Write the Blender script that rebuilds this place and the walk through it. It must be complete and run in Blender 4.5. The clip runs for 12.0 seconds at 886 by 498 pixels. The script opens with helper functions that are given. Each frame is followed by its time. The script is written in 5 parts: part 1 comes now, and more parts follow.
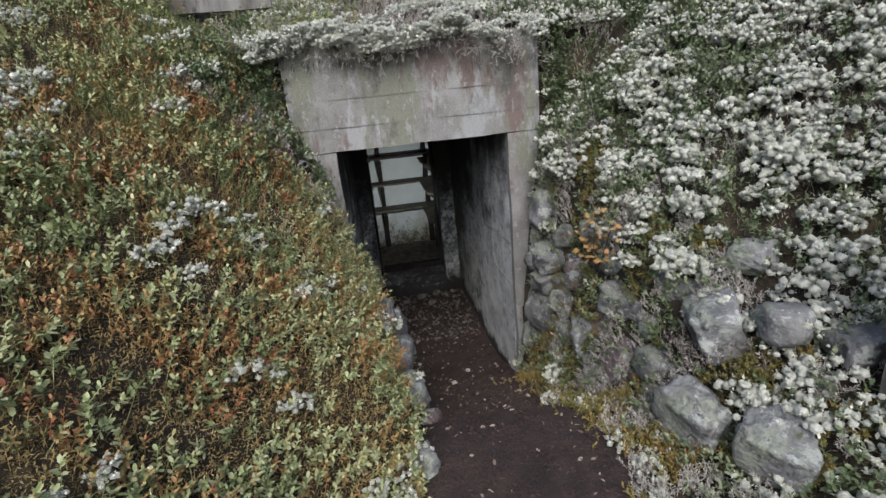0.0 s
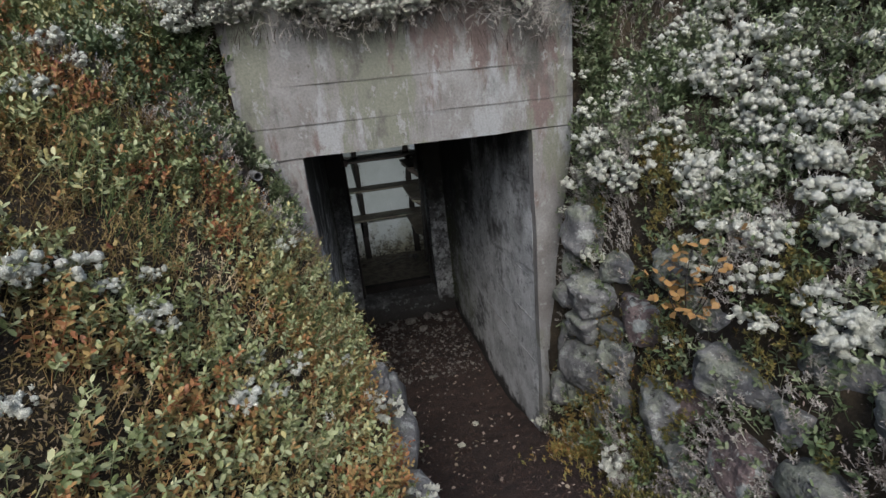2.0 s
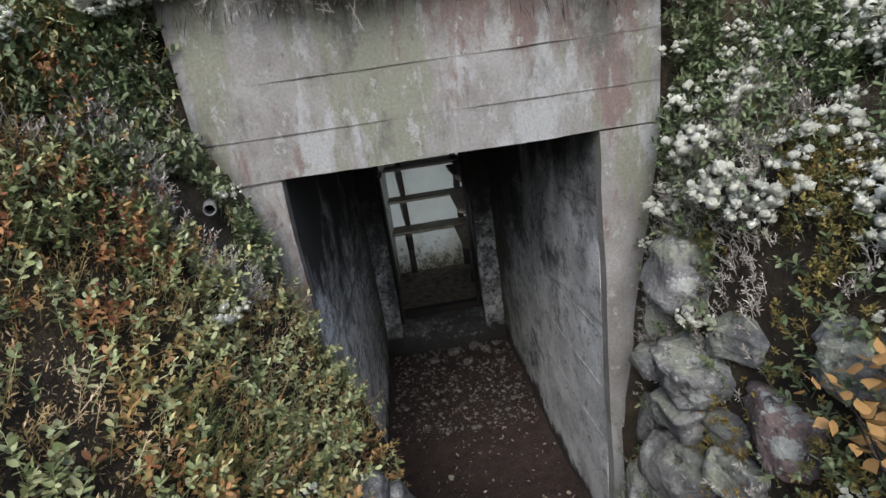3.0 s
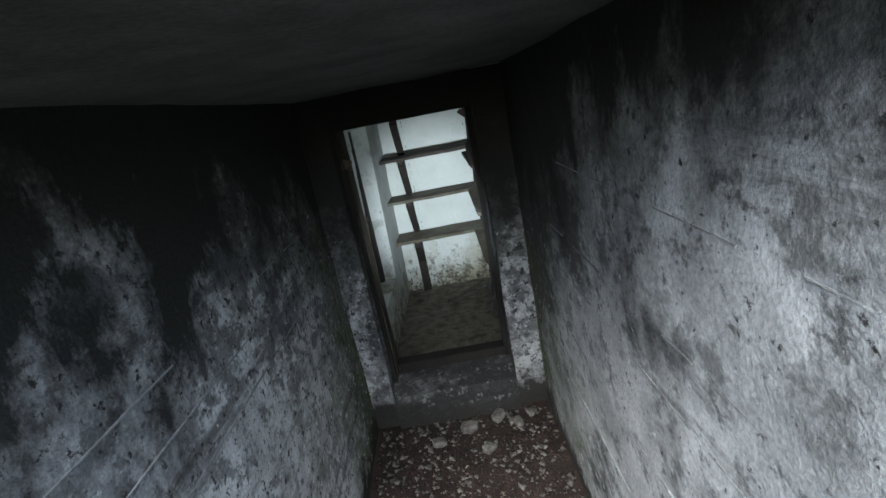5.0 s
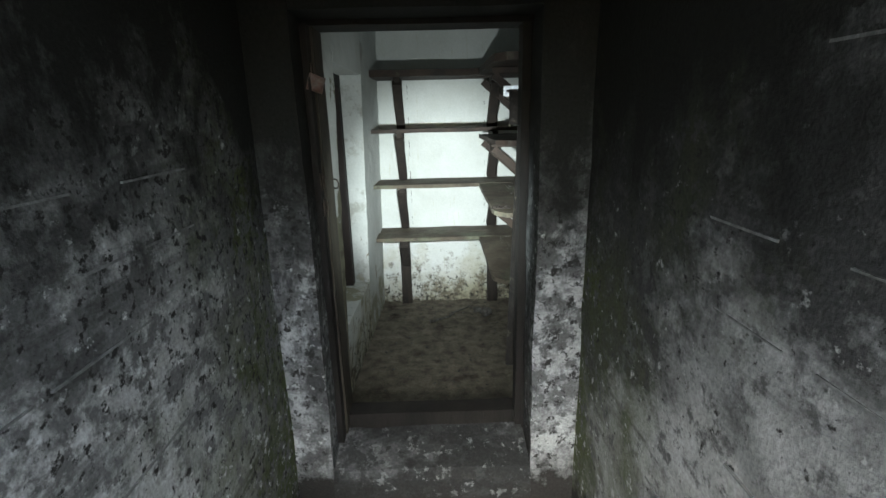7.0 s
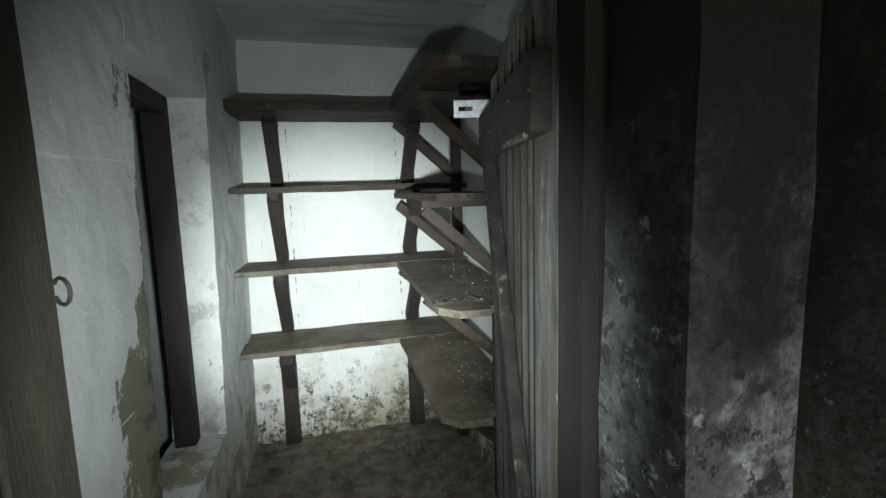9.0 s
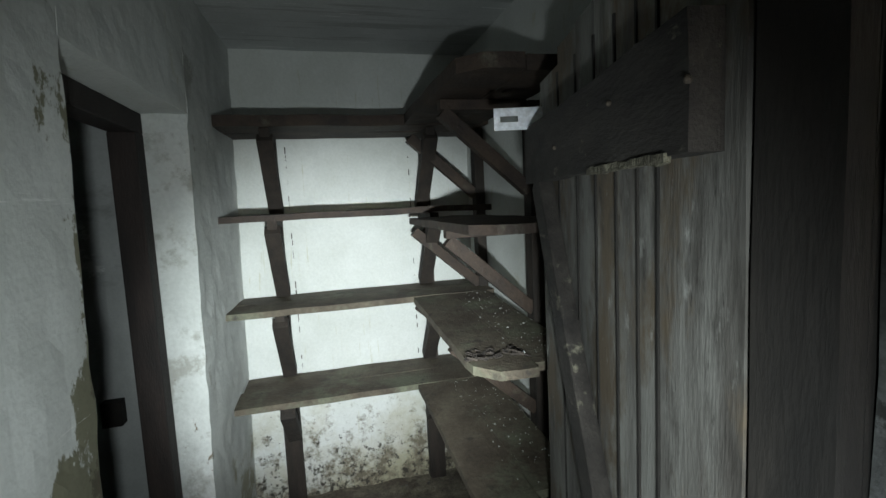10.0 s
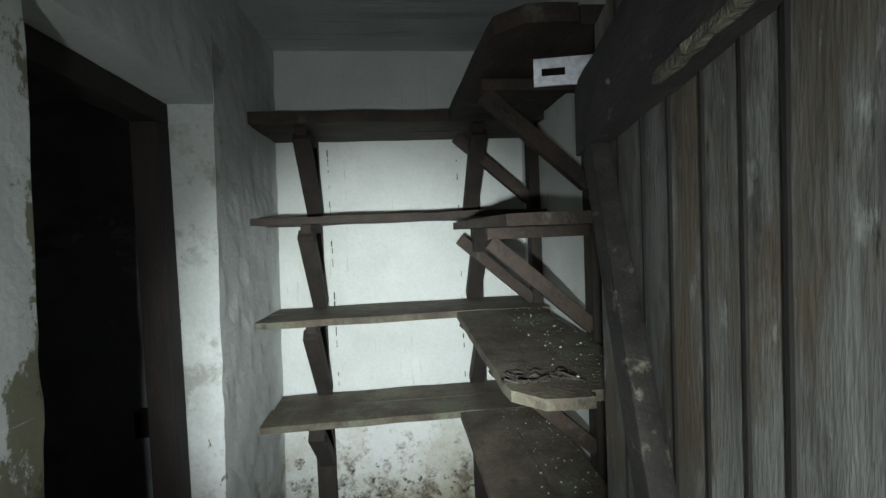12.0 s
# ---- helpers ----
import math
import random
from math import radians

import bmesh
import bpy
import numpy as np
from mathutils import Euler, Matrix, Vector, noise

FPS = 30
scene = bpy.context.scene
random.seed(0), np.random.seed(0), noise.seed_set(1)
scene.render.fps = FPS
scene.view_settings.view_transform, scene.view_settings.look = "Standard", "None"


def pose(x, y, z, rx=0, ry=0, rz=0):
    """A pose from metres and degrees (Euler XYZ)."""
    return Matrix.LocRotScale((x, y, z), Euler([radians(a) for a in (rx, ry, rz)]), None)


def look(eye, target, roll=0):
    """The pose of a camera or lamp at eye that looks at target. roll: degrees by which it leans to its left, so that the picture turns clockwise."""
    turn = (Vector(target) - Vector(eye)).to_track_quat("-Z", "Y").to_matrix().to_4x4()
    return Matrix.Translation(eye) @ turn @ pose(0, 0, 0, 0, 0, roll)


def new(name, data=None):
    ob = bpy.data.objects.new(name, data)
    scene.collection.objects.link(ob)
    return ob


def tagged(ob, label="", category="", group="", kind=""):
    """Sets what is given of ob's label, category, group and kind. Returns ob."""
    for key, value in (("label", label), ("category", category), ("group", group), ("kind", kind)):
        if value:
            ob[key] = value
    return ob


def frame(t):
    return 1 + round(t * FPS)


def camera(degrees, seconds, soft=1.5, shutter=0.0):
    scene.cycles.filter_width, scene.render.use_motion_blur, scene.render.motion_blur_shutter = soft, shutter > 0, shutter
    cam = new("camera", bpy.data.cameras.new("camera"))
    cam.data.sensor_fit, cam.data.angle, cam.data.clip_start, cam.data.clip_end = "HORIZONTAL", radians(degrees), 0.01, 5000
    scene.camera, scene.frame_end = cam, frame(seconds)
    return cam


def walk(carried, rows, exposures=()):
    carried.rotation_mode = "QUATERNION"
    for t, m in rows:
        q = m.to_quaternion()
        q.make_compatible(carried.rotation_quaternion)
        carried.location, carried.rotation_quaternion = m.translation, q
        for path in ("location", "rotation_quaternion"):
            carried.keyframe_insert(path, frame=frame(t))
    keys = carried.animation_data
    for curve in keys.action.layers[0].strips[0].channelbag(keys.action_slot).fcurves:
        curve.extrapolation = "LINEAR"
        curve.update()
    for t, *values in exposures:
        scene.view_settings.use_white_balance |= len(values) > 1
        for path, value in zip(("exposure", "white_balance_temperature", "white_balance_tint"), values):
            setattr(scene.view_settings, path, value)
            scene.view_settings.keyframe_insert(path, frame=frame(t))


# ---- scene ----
cam = camera(86.5, 12.0)
PATH = [
    (0, (-0.319, -2.758, 1.741), (-0.067, -0.872, 1.124), -5.8),
    (0.5, (-0.316, -2.685, 1.730), (-0.053, -0.803, 1.107), -6.0),
    (1, (-0.386, -2.475, 1.720), (-0.098, -0.597, 1.095), -5.9),
    (1.5, (-0.422, -2.281, 1.728), (-0.083, -0.412, 1.103), -5.8),
    (2, (-0.336, -2.034, 1.693), (0.011, -0.167, 1.065), -6.1),
    (2.5, (-0.207, -1.760, 1.698), (0.054, 0.125, 1.082), -7.0),
    (3, (-0.122, -1.475, 1.656), (-0.020, 0.431, 1.061), -8.5),
    (3.5, (-0.037, -1.200, 1.631), (0.012, 0.712, 1.047), -9.2),
    (5.3, (0.140, -0.065, 1.338), (0.082, 1.841, 0.732), -11.2),
    (5.5, (0.138, 0.012, 1.287), (0.109, 1.914, 0.668), -10.2),
    (6, (0.072, 0.254, 1.155), (0.087, 2.148, 0.512), -5.5),
    (6.5, (0.047, 0.462, 1.113), (0.068, 2.366, 0.500), -2.4),
    (6.7, (0.036, 0.550, 1.105), (0.052, 2.461, 0.514), -1.5),
    (8.5, (-0.022, 1.500, 0.945), (0.250, 3.026, 0.714), -2.7),
    (9, (-0.022, 1.729, 0.963), (0.378, 3.231, 0.764), -1.7),
    (9.5, (-0.046, 1.873, 0.992), (0.392, 3.361, 0.769), -2.7),
    (10, (-0.011, 2.044, 1.012), (0.373, 3.554, 0.854), -2.8),
    (10.5, (0.035, 2.077, 1.005), (0.396, 3.593, 0.854), -2.6),
    (11, (0.069, 2.104, 1.004), (0.351, 3.638, 0.857), -3.8),
    (11.5, (0.086, 2.125, 0.971), (0.228, 3.682, 0.865), -4.7),
    (12, (0.110, 2.229, 0.917), (0.280, 3.786, 0.860), -2.4),
]
walk(cam, [(t, look(eye, target, roll)) for t, eye, target, roll in PATH],
     ((0, 0.9, 6250, 12), (1.0, 0.8, 6250, 12), (1.5, 0.6, 6250, 12), (2.0, 0.7, 6250, 12), (3.0, 1.05, 6250, 12), (3.5, 1.15, 6200, 11), (5.5, 2.75, 5850, 5), (6.5, 2.95, 6300, 4), (8.5, 3.3, 6350, 7), (9.0, 3.1, 6350, 7), (9.5, 2.95, 6350, 7), (10.5, 2.7, 6350, 7), (12.0, 2.6, 6350, 7)))

# ---------------------------------------------------------------- light
world = bpy.data.worlds.new("sky")
scene.world = world
world.use_nodes = True
_n = world.node_tree.nodes
_sky = _n.new("ShaderNodeTexSky")
_sky.sky_type = "NISHITA"
_sky.sun_disc = False
_sky.sun_elevation, _sky.sun_rotation = radians(46), radians(191)
_sky.air_density, _sky.dust_density, _sky.ozone_density = 0.9, 3.0, 0.8
_n["Background"].inputs["Strength"].default_value = 0.13
world.node_tree.links.new(_sky.outputs["Color"], _n["Background"].inputs["Color"])

sun = new("sun", bpy.data.lights.new("sun", "SUN"))
sun.data.energy, sun.data.angle, sun.data.color = 1.3, radians(40), (1.0, 0.97, 0.92)
sun.matrix_world = look((-1.7, -8.4, 9.0), (0, 0, 0))

# the torch that lights the store room, held low just inside the inner doorway
torch = new("torch", bpy.data.lights.new("torch", "SPOT"))
torch.data.energy, torch.data.spot_size, torch.data.spot_blend = 36.0, radians(48), 1.0
torch.data.shadow_soft_size, torch.data.color = 0.02, (0.93, 1.0, 1.0)
torch.matrix_world = look((-0.017, 1.916, 0.811), (0.124, 4.337, 0.482))

# the same torch's wide spill
spill = new("torch_spill", bpy.data.lights.new("torch_spill", "SPOT"))
spill.data.energy, spill.data.spot_size, spill.data.spot_blend = 4.8, radians(104), 1.0
spill.data.shadow_soft_size, spill.data.color = 0.02, (0.93, 1.0, 1.0)
spill.matrix_world = look((-0.017, 1.916, 0.811), (0.10, 3.48, 0.60))

# ---------------------------------------------------------------- helpers
def mat(name, base, dark=None, scale=6.0, rough=0.9, bump=0.3, fine=60.0, metal=0.0, contrast=(0.35, 0.65), third=None, third_scale=1.5, third_cut=(0.55, 0.7), stretch=(1, 1, 1), rand=0.0, layers=(), grains=(0.75, 1.15)):
    """A two-tone noisy material in object space, with a third tone in large patches."""
    m = bpy.data.materials.new(name)
    m.use_nodes = True
    nt = m.node_tree
    N, L = nt.nodes, nt.links
    b = N["Principled BSDF"]
    b.inputs["Roughness"].default_value, b.inputs["Metallic"].default_value = rough, metal
    co = N.new("ShaderNodeTexCoord")
    mp = N.new("ShaderNodeMapping")
    mp.inputs["Scale"].default_value = stretch
    L.new(co.outputs["Object"], mp.inputs["Vector"])

    def tex(s, detail=6.0, r=0.6, own=None):
        t = N.new("ShaderNodeTexNoise")
        t.inputs["Scale"].default_value, t.inputs["Detail"].default_value, t.inputs["Roughness"].default_value = s, detail, r
        src = mp
        if own:
            src = N.new("ShaderNodeMapping")
            src.inputs["Scale"].default_value = own
            src.inputs["Location"].default_value = (s, s * 0.7, s * 1.9)
            L.new(co.outputs["Object"], src.inputs["Vector"])
        L.new(src.outputs["Vector"], t.inputs["Vector"])
        return t.outputs["Fac"]

    def tilt(fac, slopes):
        """Adds a steady drift along x, y, z to a noise, for growth that favours one end."""
        d = N.new("ShaderNodeVectorMath")
        d.operation = "DOT_PRODUCT"
        d.inputs[1].default_value = slopes
        L.new(co.outputs["Object"], d.inputs[0])
        a = N.new("ShaderNodeMath")
        L.new(fac, a.inputs[0])
        L.new(d.outputs["Value"], a.inputs[1])
        return a.outputs[0]

    def ramp(fac, a, c):
        r = N.new("ShaderNodeMapRange")
        r.inputs["From Min"].default_value, r.inputs["From Max"].default_value = a, c
        L.new(fac, r.inputs["Value"])
        return r.outputs["Result"]

    def mix(fac, a, c):
        x = N.new("ShaderNodeMix")
        x.data_type = "RGBA"
        L.new(fac, x.inputs["Factor"])
        for s, v in (("A", a), ("B", c)):
            sock = [i for i in x.inputs if i.name == s and i.type == "RGBA"][0]
            if isinstance(v, tuple):
                sock.default_value = (*v, 1)
            else:
                L.new(v, sock)
        return [o for o in x.outputs if o.type == "RGBA"][0]

    dark = dark or tuple(c * 0.6 for c in base)
    col = mix(ramp(tex(scale), *contrast), dark, base)
    if third:
        col = mix(ramp(tex(third_scale, 8.0, 0.68), *third_cut), col, third)
    for colour, s, cut, own, slopes in layers:
        v = tex(s, 9.0, 0.7, own)
        col = mix(ramp(tilt(v, slopes) if slopes else v, *cut), col, colour)
    f = tex(fine, 3.0)
    grain = N.new("ShaderNodeMix")
    grain.data_type, grain.blend_type = "RGBA", "MULTIPLY"
    gsock = [i for i in grain.inputs if i.type == "RGBA"]
    grain.inputs["Factor"].default_value = 1.0
    L.new(col, gsock[0])
    gr = N.new("ShaderNodeMapRange")
    gr.inputs["From Min"].default_value, gr.inputs["From Max"].default_value = 0.3, 0.7
    gr.inputs["To Min"].default_value, gr.inputs["To Max"].default_value = grains
    L.new(f, gr.inputs["Value"])
    L.new(gr.outputs["Result"], gsock[1])
    out = [o for o in grain.outputs if o.type == "RGBA"][0]
    if rand:
        oi = N.new("ShaderNodeObjectInfo")
        hs = N.new("ShaderNodeHueSaturation")
        rr = N.new("ShaderNodeMapRange")
        rr.inputs["To Min"].default_value, rr.inputs["To Max"].default_value = 1 - rand, 1 + rand
        L.new(oi.outputs["Random"], rr.inputs["Value"])
        L.new(rr.outputs["Result"], hs.inputs["Value"])
        L.new(out, hs.inputs["Color"])
        out = hs.outputs["Color"]
    L.new(out, b.inputs["Base Color"])
    bp = N.new("ShaderNodeBump")
    bp.inputs["Strength"].default_value, bp.inputs["Distance"].default_value = bump, 0.01
    ad = N.new("ShaderNodeMath")
    L.new(f, ad.inputs[0])
    L.new(tex(scale * 2.5), ad.inputs[1])
    L.new(ad.outputs[0], bp.inputs["Height"])
    L.new(bp.outputs["Normal"], b.inputs["Normal"])
    return m


def finish(name, bm, material, parent=None, smooth=False):
    me = bpy.data.meshes.new(name)
    bmesh.ops.recalc_face_normals(bm, faces=bm.faces[:])
    bm.to_mesh(me)
    bm.free()
    if smooth:
        me.polygons.foreach_set("use_smooth", [True] * len(me.polygons))
    me.materials.append(material)
    ob = new(name, me)
    ob.parent = parent
    return ob


def part(name, bm, material, parent, label="", smooth=False):
    ob = finish(name, bm, material, parent, smooth)
    return tagged(ob, label) if label else ob


def thing(name, label, category, at=(0, 0, 0), group="", kind=""):
    ob = new(name)
    ob.empty_display_size = 0.1
    ob.location = at
    return tagged(ob, label, category, group, kind)


def add_box(bm, x0, x1, y0, y1, z0, z1, bevel=0.0, m=None):
    """A box, bevelled when asked, moved by m."""
    r = bmesh.ops.create_cube(bm, size=1.0)
    vs = r["verts"]
    for v in vs:
        v.co = Vector(((x0 + x1) / 2 + v.co.x * (x1 - x0), (y0 + y1) / 2 + v.co.y * (y1 - y0), (z0 + z1) / 2 + v.co.z * (z1 - z0)))
    if bevel:
        es = list({e for v in vs for e in v.link_edges})
        vs = list({v for f in bmesh.ops.bevel(bm, geom=es, offset=bevel, segments=2, affect="EDGES", profile=0.6)["faces"] for v in f.verts} | {v for v in vs if v.is_valid})
    if m is not None:
        bmesh.ops.transform(bm, matrix=m, verts=vs)
    return vs


def box(x0, x1, y0, y1, z0, z1, bevel=0.0, m=None):
    bm = bmesh.new()
    add_box(bm, x0, x1, y0, y1, z0, z1, bevel, m)
    return bm


def beam(a, b, width, thick, bevel=0.004, up=(0, 0, 1)):
    """A squared timber from a to b; width lies across up, thick along it."""
    a, b = Vector(a), Vector(b)
    d = (b - a).normalized()
    s = d.cross(Vector(up)).normalized()
    u = s.cross(d)
    m = Matrix((s, d, u)).transposed().to_4x4()
    m.translation = (a + b) / 2
    return box(-width / 2, width / 2, -(b - a).length / 2, (b - a).length / 2, -thick / 2, thick / 2, bevel, m)


def rough_box(x0, x1, y0, y1, z0, z1, cuts, amp, freq=4.0, seed=0.0):
    """A block cut into small cells and worn by noise, for cast concrete and old plaster."""
    bm = box(x0, x1, y0, y1, z0, z1)
    ext = (x1 - x0, y1 - y0, z1 - z0)
    for axis in range(3):
        n = max(0, int(ext[axis] / cuts) - 1)
        for k in range(n):
            co = [0, 0, 0]
            co[axis] = (x0, y0, z0)[axis] + ext[axis] * (k + 1) / (n + 1)
            no = [0, 0, 0]
            no[axis] = 1
            bmesh.ops.bisect_plane(bm, geom=bm.verts[:] + bm.edges[:] + bm.faces[:], plane_co=co, plane_no=no)
    for v in bm.verts:
        p = v.co * freq + Vector((seed, seed * 2, seed * 3))
        v.co += noise.noise_vector(p) * amp + noise.noise_vector(p * 3.1) * amp * 0.4
    return bm


# ---------------------------------------------------------------- materials
CONCRETE = mat("weathered_concrete", (0.235, 0.238, 0.228), (0.155, 0.148, 0.138), 7.0, 0.92, 0.3, 110, grains=(0.8, 1.1), layers=(
    ((0.165, 0.172, 0.135), 1.1, (0.53, 0.56), (2.4, 1, 0.45), None), ((0.145, 0.112, 0.10), 1.7, (0.53, 0.58), (2.0, 1, 0.6), None),
    ((0.265, 0.278, 0.275), 2.4, (0.54, 0.60), (2.2, 1, 0.7), None), ((0.25, 0.262, 0.25), 18.0, (0.58, 0.62), (1, 1, 0.7), None), ((0.10, 0.09, 0.08), 14.0, (0.62, 0.68), (1, 1, 0.7), None),
    ((0.08, 0.08, 0.07), 3.0, (1.06, 1.2), (2, 1, 1), (0, 0, 0.30)), ((0.42, 0.25, 0.09), 6.0, (0.74, 0.77), (1, 1, 1), None)))
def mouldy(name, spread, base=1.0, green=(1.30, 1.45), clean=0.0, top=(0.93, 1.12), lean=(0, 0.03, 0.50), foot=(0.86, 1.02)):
    """Limewash overgrown with black mould, thicker towards the top, with a little green; darker at the foot, and the y
    slopes paint shade inward.
    """
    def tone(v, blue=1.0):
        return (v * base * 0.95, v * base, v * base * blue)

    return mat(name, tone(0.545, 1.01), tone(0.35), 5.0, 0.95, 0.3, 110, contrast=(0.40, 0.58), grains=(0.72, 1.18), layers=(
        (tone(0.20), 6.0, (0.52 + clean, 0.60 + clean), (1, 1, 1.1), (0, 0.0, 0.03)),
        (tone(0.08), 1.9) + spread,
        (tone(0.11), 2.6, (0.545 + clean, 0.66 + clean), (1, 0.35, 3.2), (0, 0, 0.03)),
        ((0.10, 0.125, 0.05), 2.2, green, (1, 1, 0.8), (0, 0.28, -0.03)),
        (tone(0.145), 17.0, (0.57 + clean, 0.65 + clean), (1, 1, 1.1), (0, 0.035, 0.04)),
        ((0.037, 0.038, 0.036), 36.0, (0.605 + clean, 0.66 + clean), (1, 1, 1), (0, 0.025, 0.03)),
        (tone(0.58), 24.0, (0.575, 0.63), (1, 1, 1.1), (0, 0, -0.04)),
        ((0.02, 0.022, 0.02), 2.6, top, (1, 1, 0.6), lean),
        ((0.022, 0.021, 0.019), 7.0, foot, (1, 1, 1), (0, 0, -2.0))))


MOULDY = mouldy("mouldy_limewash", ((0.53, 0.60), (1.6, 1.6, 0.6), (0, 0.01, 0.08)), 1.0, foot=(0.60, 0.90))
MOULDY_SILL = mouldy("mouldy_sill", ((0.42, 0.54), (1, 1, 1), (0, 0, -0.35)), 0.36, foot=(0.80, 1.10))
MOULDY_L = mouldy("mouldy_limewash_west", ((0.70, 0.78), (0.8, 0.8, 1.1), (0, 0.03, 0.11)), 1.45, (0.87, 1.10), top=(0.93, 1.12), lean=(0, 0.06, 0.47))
# the strong y slopes paint the passage's deepening shade into the wall colour
MOULDY_SHADED_R = mouldy("mouldy_shaded_limewash_east", ((0.76, 0.85), (0.8, 0.8, 1.1), (0, 0.15, 0.11)), 1.08, (0.89, 1.12), 0.04, top=(0.97, 1.24), lean=(0, 0.12, 0.45))
# stained concrete; the passage's shade is put into its dark base tone
CEILCON_SHADED = mat("shaded_passage_ceiling", (0.16, 0.17, 0.16), (0.085, 0.09, 0.085), 5.0, 0.95, 0.4, 90, layers=(((0.03, 0.03, 0.03), 3.0, (0.6, 0.8), (1, 1, 1), None),))
WHITE = mat("white_limewash", (0.66, 0.68, 0.66), (0.57, 0.59, 0.56), 2.5, 0.9, 0.14, 70, grains=(0.94, 1.04), layers=(
    ((0.40, 0.38, 0.27), 2.2, (0.60, 0.85), (1, 1, 1), (0, 0, -0.42)), ((0.16, 0.14, 0.10), 9.0, (0.62, 0.75), (1, 1, 1), (0, 0, -0.24)),
    ((0.05, 0.045, 0.035), 26.0, (0.70, 0.78), (1, 1, 1), (0, 0, -0.28)), ((0.47, 0.46, 0.34), 7.0, (0.60, 0.70), (5, 1, 0.3), None), ((0.30, 0.29, 0.21), 1.5, (0.69, 0.72), (1, 1.6, 0.7), (-0.24, 0, -0.04)), ((0.10, 0.10, 0.09), 60.0, (0.76, 0.80), (1, 1, 1), None)))
STAIN = ((0.19, 0.185, 0.125), (0.10, 0.09, 0.06))
WHITE_NEAR = mat("white_limewash_stained", (0.66, 0.68, 0.66), (0.57, 0.59, 0.56), 2.5, 0.9, 0.14, 75, grains=(0.93, 1.04), layers=(
    (STAIN[0], 3.4, (3.69, 3.71), (1, 1, 0.7), (0, 0.92, -0.17)), (STAIN[1], 9.0, (3.84, 3.88), (1, 1, 1), (0, 0.92, -0.14)), ((0.30, 0.29, 0.24), 5.0, (0.62, 0.72), (1, 1, 1), (0, 0, -0.42)), ((0.76, 0.77, 0.75), 2.6, (0.655, 0.67), (1, 0.4, 11), None), ((0.25, 0.25, 0.22), 2.2, (0.685, 0.69), (1, 0.5, 20), None)))
WHITE_FAR = mat("white_limewash_chipped", (0.63, 0.65, 0.63), (0.50, 0.52, 0.50), 3.0, 0.9, 0.2, 60, grains=(0.92, 1.05), layers=(
    ((0.36, 0.36, 0.33), 5.0, (-3.70, -3.62), (1, 1, 1), (0, -0.92, 0)), ((0.17, 0.135, 0.085), 14.0, (-3.585, -3.56), (1, 1, 0.6), (0, -0.92, -0.03)), ((0.30, 0.29, 0.22), 5.0, (0.62, 0.72), (1, 1, 1), (0, 0, -0.30))))
CEILROOM = mat("white_limewash_ceiling", (0.60, 0.62, 0.61), (0.48, 0.50, 0.49), 2.0, 0.9, 0.14, 70, grains=(0.93, 1.04), layers=(
    ((0.40, 0.41, 0.40), 2.0, (0.56, 0.62), (0.4, 7, 1), None), ((0.80, 0.81, 0.80), 3.0, (0.63, 0.65), (0.7, 14, 1), None), ((0.2, 0.2, 0.18), 30.0, (0.72, 0.76), (1, 1, 1), None)))
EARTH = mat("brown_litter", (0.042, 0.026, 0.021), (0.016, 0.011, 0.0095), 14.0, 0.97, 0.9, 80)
ROOMEARTH = mat("room_earth", (0.25, 0.225, 0.175), (0.11, 0.092, 0.072), 10.0, 0.97, 0.9, 60, layers=(((0.05, 0.04, 0.03), 5.0, (0.68, 0.85), (1, 1, 1), (0, 0.03, 0)),))
MOULD = mat("leaf_mould", (0.050, 0.038, 0.020), (0.018, 0.014, 0.009), 8.0, 0.97, 0.9, 60)
WOOD = mat("old_shelf_wood", (0.125, 0.105, 0.075), (0.065, 0.05, 0.036), 6.0, 0.8, 0.3, 60, layers=(((0.14, 0.145, 0.10), 3.0, (0.52, 0.65), (1, 1, 1), None), ((0.04, 0.033, 0.028), 7.0, (0.60, 0.68), (1, 1, 1), None)))
SHELFDARK = mat("dark_shelf_wood", (0.052, 0.034, 0.023), (0.022, 0.015, 0.012), 6.0, 0.75, 0.3, 60, layers=(((0.10, 0.095, 0.07), 5.0, (0.60, 0.70), (1, 1, 1), None), ((0.4, 0.4, 0.38), 60.0, (0.70, 0.74), (1, 1, 1), None)))
STONE = mat("grey_granite", (0.19, 0.195, 0.19), (0.085, 0.086, 0.088), 7.0, 0.9, 1.0, 60, rand=0.3, layers=(
    ((0.28, 0.30, 0.28), 11.0, (0.555, 0.59), (1, 1, 1), None), ((0.20, 0.22, 0.17), 5.0, (0.56, 0.66), (1, 1, 1), None), ((0.045, 0.045, 0.042), 16.0, (0.58, 0.64), (1, 1, 1), None), ((0.33, 0.345, 0.33), 48.0, (0.60, 0.65), (1, 1, 1), None)))
STEEL = mat("zinc_plate", (0.62, 0.66, 0.72), (0.5, 0.54, 0.6), 9.0, 0.45, 0.05, 80, metal=0.8)

